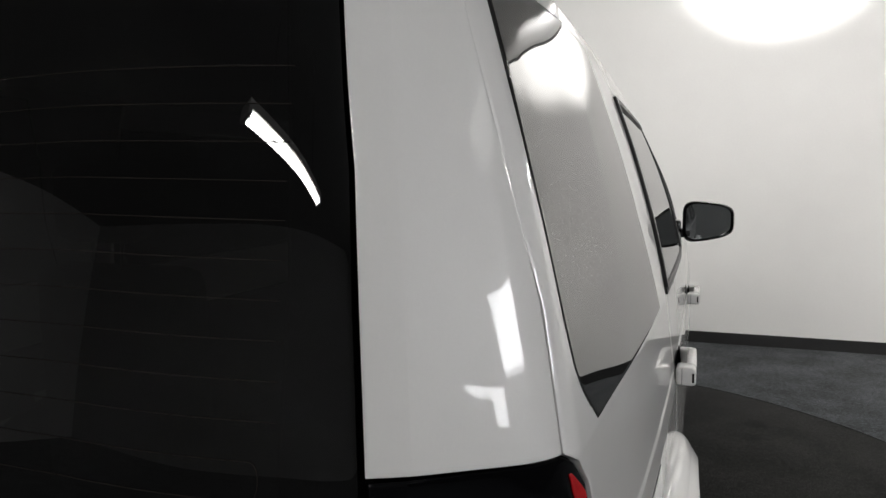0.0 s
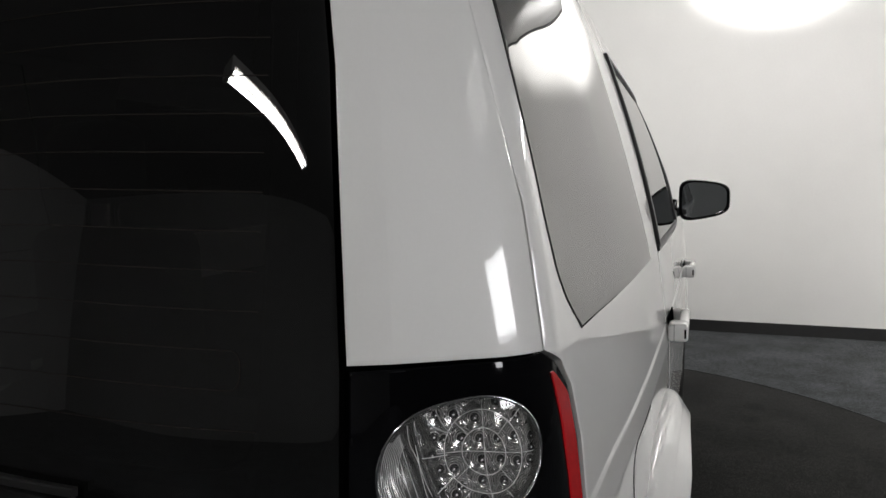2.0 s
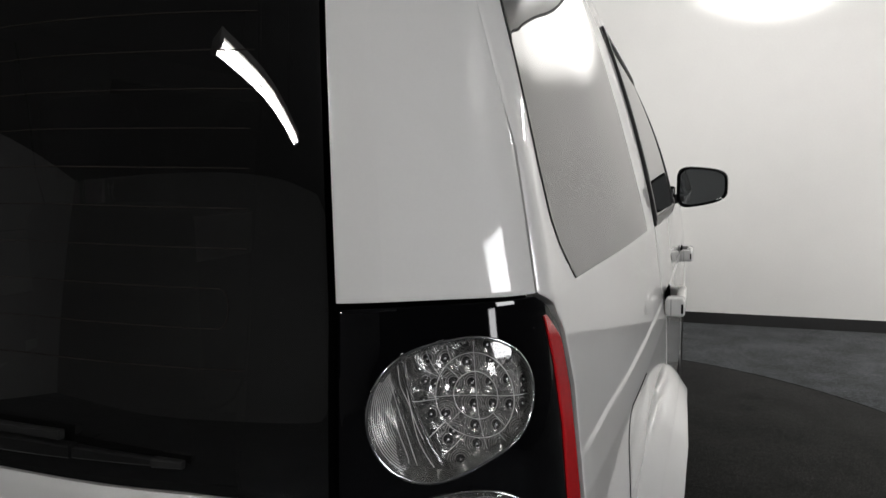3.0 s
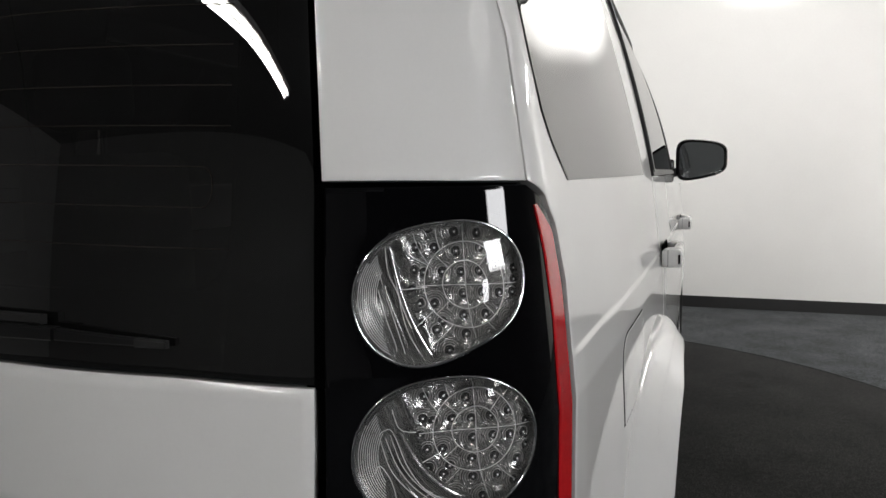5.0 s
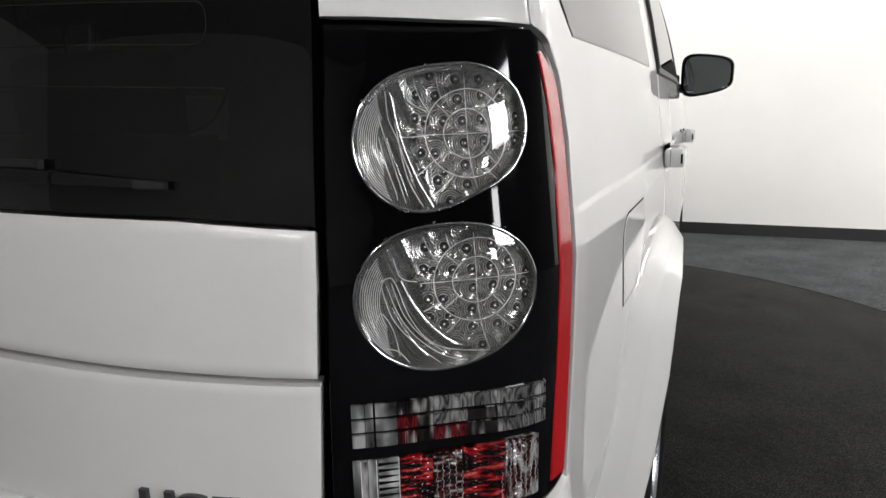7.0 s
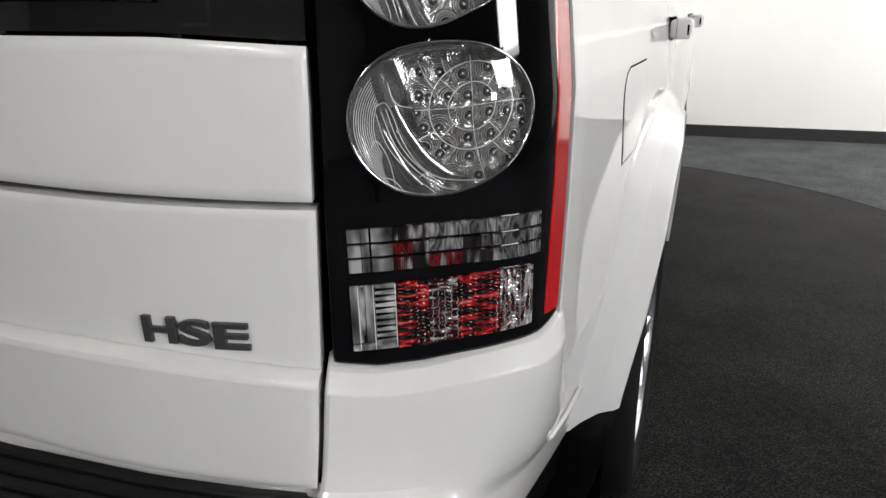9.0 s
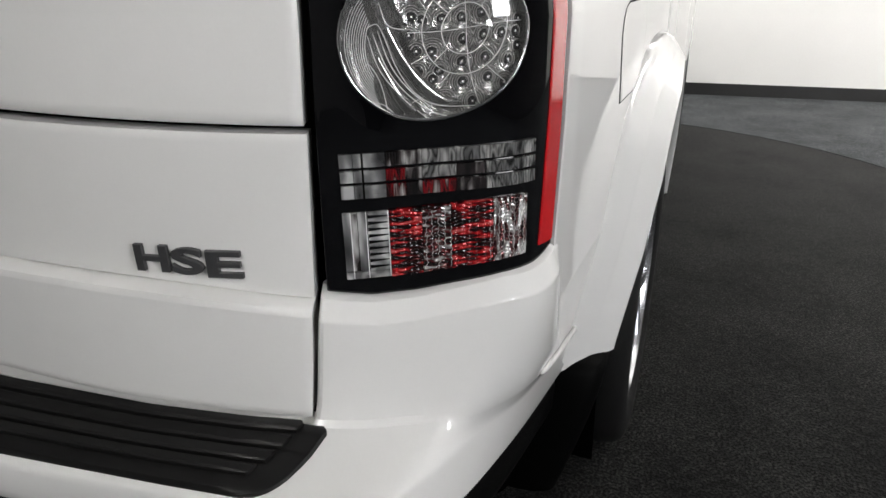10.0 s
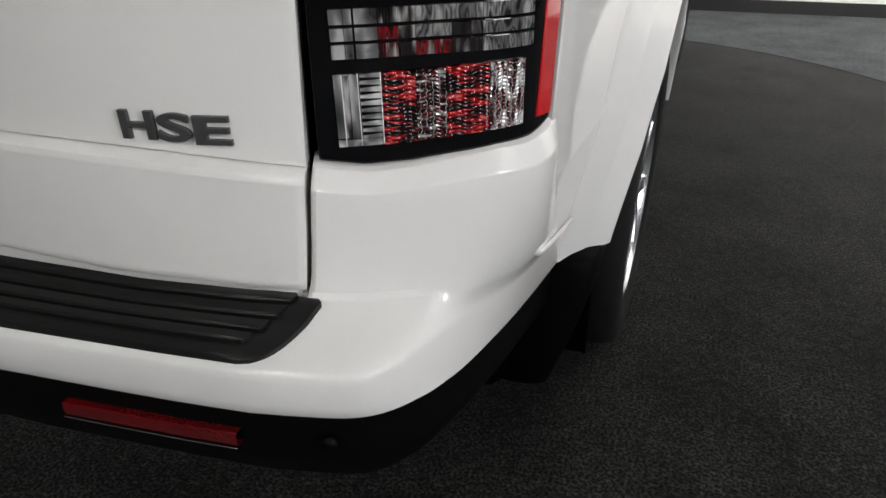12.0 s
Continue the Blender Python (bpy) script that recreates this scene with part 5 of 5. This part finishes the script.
# ---- rear window details ----
for side in (1, -1):
    inner = [(.612, 1.115), (.621, 1.20), (.623, 1.30), (.628, 1.462), (.620, 1.60), (.600, 1.765)]
    panel("glass_border", coons([inner[0], (.697, 1.110)], [inner[-1], (.672, 1.765)], inner, GLASS_R, 10, 40, 0.001), DARK, tail_glass, off=-0.004, depth=0.002, roll=0.0, side=side, label="black printed border")
    bm = bmesh.new()
    edge = [(.02, 1.193), (.36, 1.193), (.565, 1.189), (.592, 1.192), (.610, 1.203), (.620, 1.222), (.623, 1.255), (.624, 1.30), (.629, 1.462), (.621, 1.60), (.603, 1.74)]
    tube(bm, [skin(a, z, -.0028) for a, z in along(edge, np.linspace(0, 1, 70))], .0016, 5)
    ob = part("border_line", bm, HEATER, tail_glass, "faint grey line of the printed border")
    ob.matrix_local = Matrix.Diagonal((side, 1, 1, 1))
panel("glass_border", coons([(-.61, 1.123), (.61, 1.123)], [(-.61, 1.189), (.61, 1.189)], [(-.61, 1.123), (-.61, 1.189)], [(.61, 1.123), (.61, 1.189)], 60, 4, 0.001), DARK, tail_glass, off=-0.004, depth=0.002, roll=0.0, label="black printed border")
heater_z = lambda a, i: 1.2365 + .0365 * i - .035 * np.maximum(np.abs(a) - .38, 0)


def ribbon(A, Z):
    d = np.stack([np.gradient(A), np.gradient(Z)], -1)
    d /= np.linalg.norm(d, axis=1, keepdims=True)
    n = len(A)
    verts = list(skin(A - d[:, 1] * .00045, Z + d[:, 0] * .00045, .0006)) + list(skin(A + d[:, 1] * .00045, Z - d[:, 0] * .00045, .0006))
    mesh_from("heater_line", verts, [(n + k, n + k + 1, k + 1, k) for k in range(n - 1)], HEATER, tail_glass)


for i in (0, *range(3, 13)):
    A = np.linspace(-.621, .621, 60)
    ribbon(A, heater_z(A, i))
# one pair is joined by a rounded end
A = np.linspace(-.59, .59, 60)
w = np.linspace(-90, 90, 15)[1:-1]
mid, rad = (heater_z(.59, 1) + heater_z(.59, 2)) / 2, (heater_z(.59, 2) - heater_z(.59, 1)) / 2
ribbon(np.r_[A, .59 + .014 * np.cos(np.radians(w)) ** .6, A[::-1]], np.r_[heater_z(A, 1), mid + rad * np.sin(np.radians(w)), heater_z(A[::-1], 2)])


def skin_bar(name, stations, material, parent, label=""):
    """A bevelled bar lying over the skin: stations of (a, low, high, inner, outer)."""
    verts, faces = [], []
    st = np.array(stations)
    st = np.stack([np.interp(np.linspace(0, len(st) - 1, 6 * len(st)), np.arange(len(st)), st[:, k]) for k in range(5)], -1)
    for a, lo, hi, i0, o in st:
        c = min(.0015, (hi - lo) * .3)
        verts.extend(skin(a, z, f) for z, f in ((lo, i0), (lo, o - c), (lo + c, o), (hi - c, o), (hi, o - c), (hi, i0)))
    m = len(st)
    for k in range(m - 1):
        faces.extend((k * 6 + j, (k + 1) * 6 + j, (k + 1) * 6 + (j + 1) % 6, k * 6 + (j + 1) % 6) for j in range(6))
    faces += [tuple(range(6)), tuple(range((m - 1) * 6 + 5, (m - 1) * 6 - 1, -1))]
    ob = mesh_from(name, verts, faces, material, parent, label, sharp=30)
    return ob


wiper = skin_bar("wiper_arm", [(.02, 1.152, 1.172, .012, .026), (.30, 1.147, 1.163, .010, .024), (.455, 1.1455, 1.1575, .008, .020)], WIPER_GREY, tail_glass, "black rear wiper arm")
skin_bar("wiper_tongue", [(.457, 1.1455, 1.1565, .009, .018), (.50, 1.144, 1.153, .008, .015), (.538, 1.1425, 1.150, .007, .013)], WIPER_GREY, tail_glass)
skin_bar("wiper_tip", [(.537, 1.1415, 1.1500, .005, .014), (.566, 1.1405, 1.1475, .005, .012)], BLACK_TRIM, tail_glass)
skin_bar("wiper_spine", [(.02, 1.172, 1.183, .010, .018), (.25, 1.163, 1.172, .008, .016), (.437, 1.159, 1.168, .006, .014)], BLACK_TRIM, tail_glass)
skin_bar("wiper_blade", [(.02, 1.160, 1.170, .001, .008), (.30, 1.152, 1.159, .001, .008), (.535, 1.1435, 1.149, .001, .006)], BLACK_GLOSS, tail_glass, "black rear wiper blade")

# ---- seats seen faintly through the rear window ----
for sx in (-.40, .40):
    seat = tagged(new("rear_seat"), "black leather rear seat with a headrest", "seat", "rear seats")
    bm = bmesh.new()
    box(bm, sx - .24, sx + .24, .62, .76, .75, 1.36, .05)
    part("backrest", bm, SEAT, seat)
    bm = bmesh.new()
    box(bm, sx - .13, sx + .13, .60, .71, 1.42, 1.62, .045)
    part("headrest", bm, SEAT, seat)
    for k in (-.05, .05):
        bm = bmesh.new()
        tube(bm, [(sx + k, .66, 1.30), (sx + k, .66, 1.46)], .007, 8)
        part("post", bm, CHROME, seat)
    bm = bmesh.new()
    box(bm, sx - .24, sx + .24, .62, 1.15, .62, .78, .05)
    part("cushion", bm, SEAT, seat)
bm = bmesh.new()
box(bm, -.78, .78, .14, 3.3, .56, .62)
part("cabin_floor", bm, DARK, car)

# ---- badge ----
for ch, a, w, up in (("H", .5250, .0365, .0042), ("S", .5634, .0340, .0028), ("E", .6020, .0370, .0008)):
    cu = bpy.data.curves.new("badge_letter", "FONT")
    cu.body, cu.size, cu.extrude, cu.bevel_depth, cu.offset, cu.resolution_u = ch, 1.0, 0.06, 0.020, 0.010, 6
    tmp = new("badge_letter", cu)
    me = bpy.data.meshes.new_from_object(tmp.evaluated_get(bpy.context.evaluated_depsgraph_get()))
    bpy.data.objects.remove(tmp)
    co = np.array([v.co[:] for v in me.vertices])
    lo, hi = co.min(0), co.max(0)
    for v in me.vertices:
        u = (np.array(v.co) - lo) / (hi - lo)
        v.co = Vector(skin(a - w / 2 + w * u[0], .8125 + up + .0290 * u[1], .001 + .0055 * u[2]))
    for f in me.polygons:
        f.use_smooth = False
    me.materials.append(BADGE)
    ob = new("badge_letter", me)
    ob.parent = tail_lower
    tagged(ob, "dark grey raised letter")

# ---- door mirrors ----
def outline(f, dy, n=48):
    pts = []
    for i in range(n):
        t = 6.28318 * i / n
        c, s = math.cos(t), math.sin(t)
        ex = 0.42
        u, v = math.copysign(abs(c) ** ex, c), math.copysign(abs(s) ** ex, s)
        w = 0.118 * f
        h = (0.104 - 0.036 * (u * 0.5 + 0.5) ** 2) * f
        pts.append((0.993 + w * u, dy, 1.341 + h * v + 0.004 * u))
    return pts


for side in (1, -1):
    ob = new("door_mirror")
    ob.parent = car
    rings = [outline(.86, 2.932), outline(.90, 2.920), outline(.97, 2.915), outline(1.0, 2.925), outline(1.0, 2.96), outline(.93, 3.02), outline(.72, 3.07), outline(.3, 3.09)]
    n = 48
    verts = [v for r in rings for v in r]
    faces = [(j * n + i, j * n + (i + 1) % n, (j + 1) * n + (i + 1) % n, (j + 1) * n + i) for j in range(len(rings) - 1) for i in range(n)] + [tuple(range((len(rings) - 1) * n, len(rings) * n))]
    fl = lambda vs: [(side * v[0], v[1], v[2]) for v in vs]
    mesh_from("housing", fl(verts), faces if side < 0 else [f[::-1] for f in faces], BLACK_GLOSS, ob, "black mirror housing")
    gv = fl(outline(.875, 2.931)) + [(side * .993, 2.9305, 1.341)]
    mesh_from("mirror_glass", gv, [(i, (i + 1) % n, n) for i in range(n)], MIRROR, ob, "mirror glass", smooth=False)
    bm = bmesh.new()
    box(bm, side * .79, side * .92, 2.93, 3.0, 1.258, 1.302, .012)
    bmesh.ops.recalc_face_normals(bm, faces=bm.faces)
    part("arm", bm, BLACK_TRIM, ob)
    bm = bmesh.new()
    box(bm, side * .80, side * .868, 2.90, 3.02, 1.255, 1.345, .012)
    bmesh.ops.recalc_face_normals(bm, faces=bm.faces)
    part("mirror_base", bm, BLACK_GLOSS, ob)
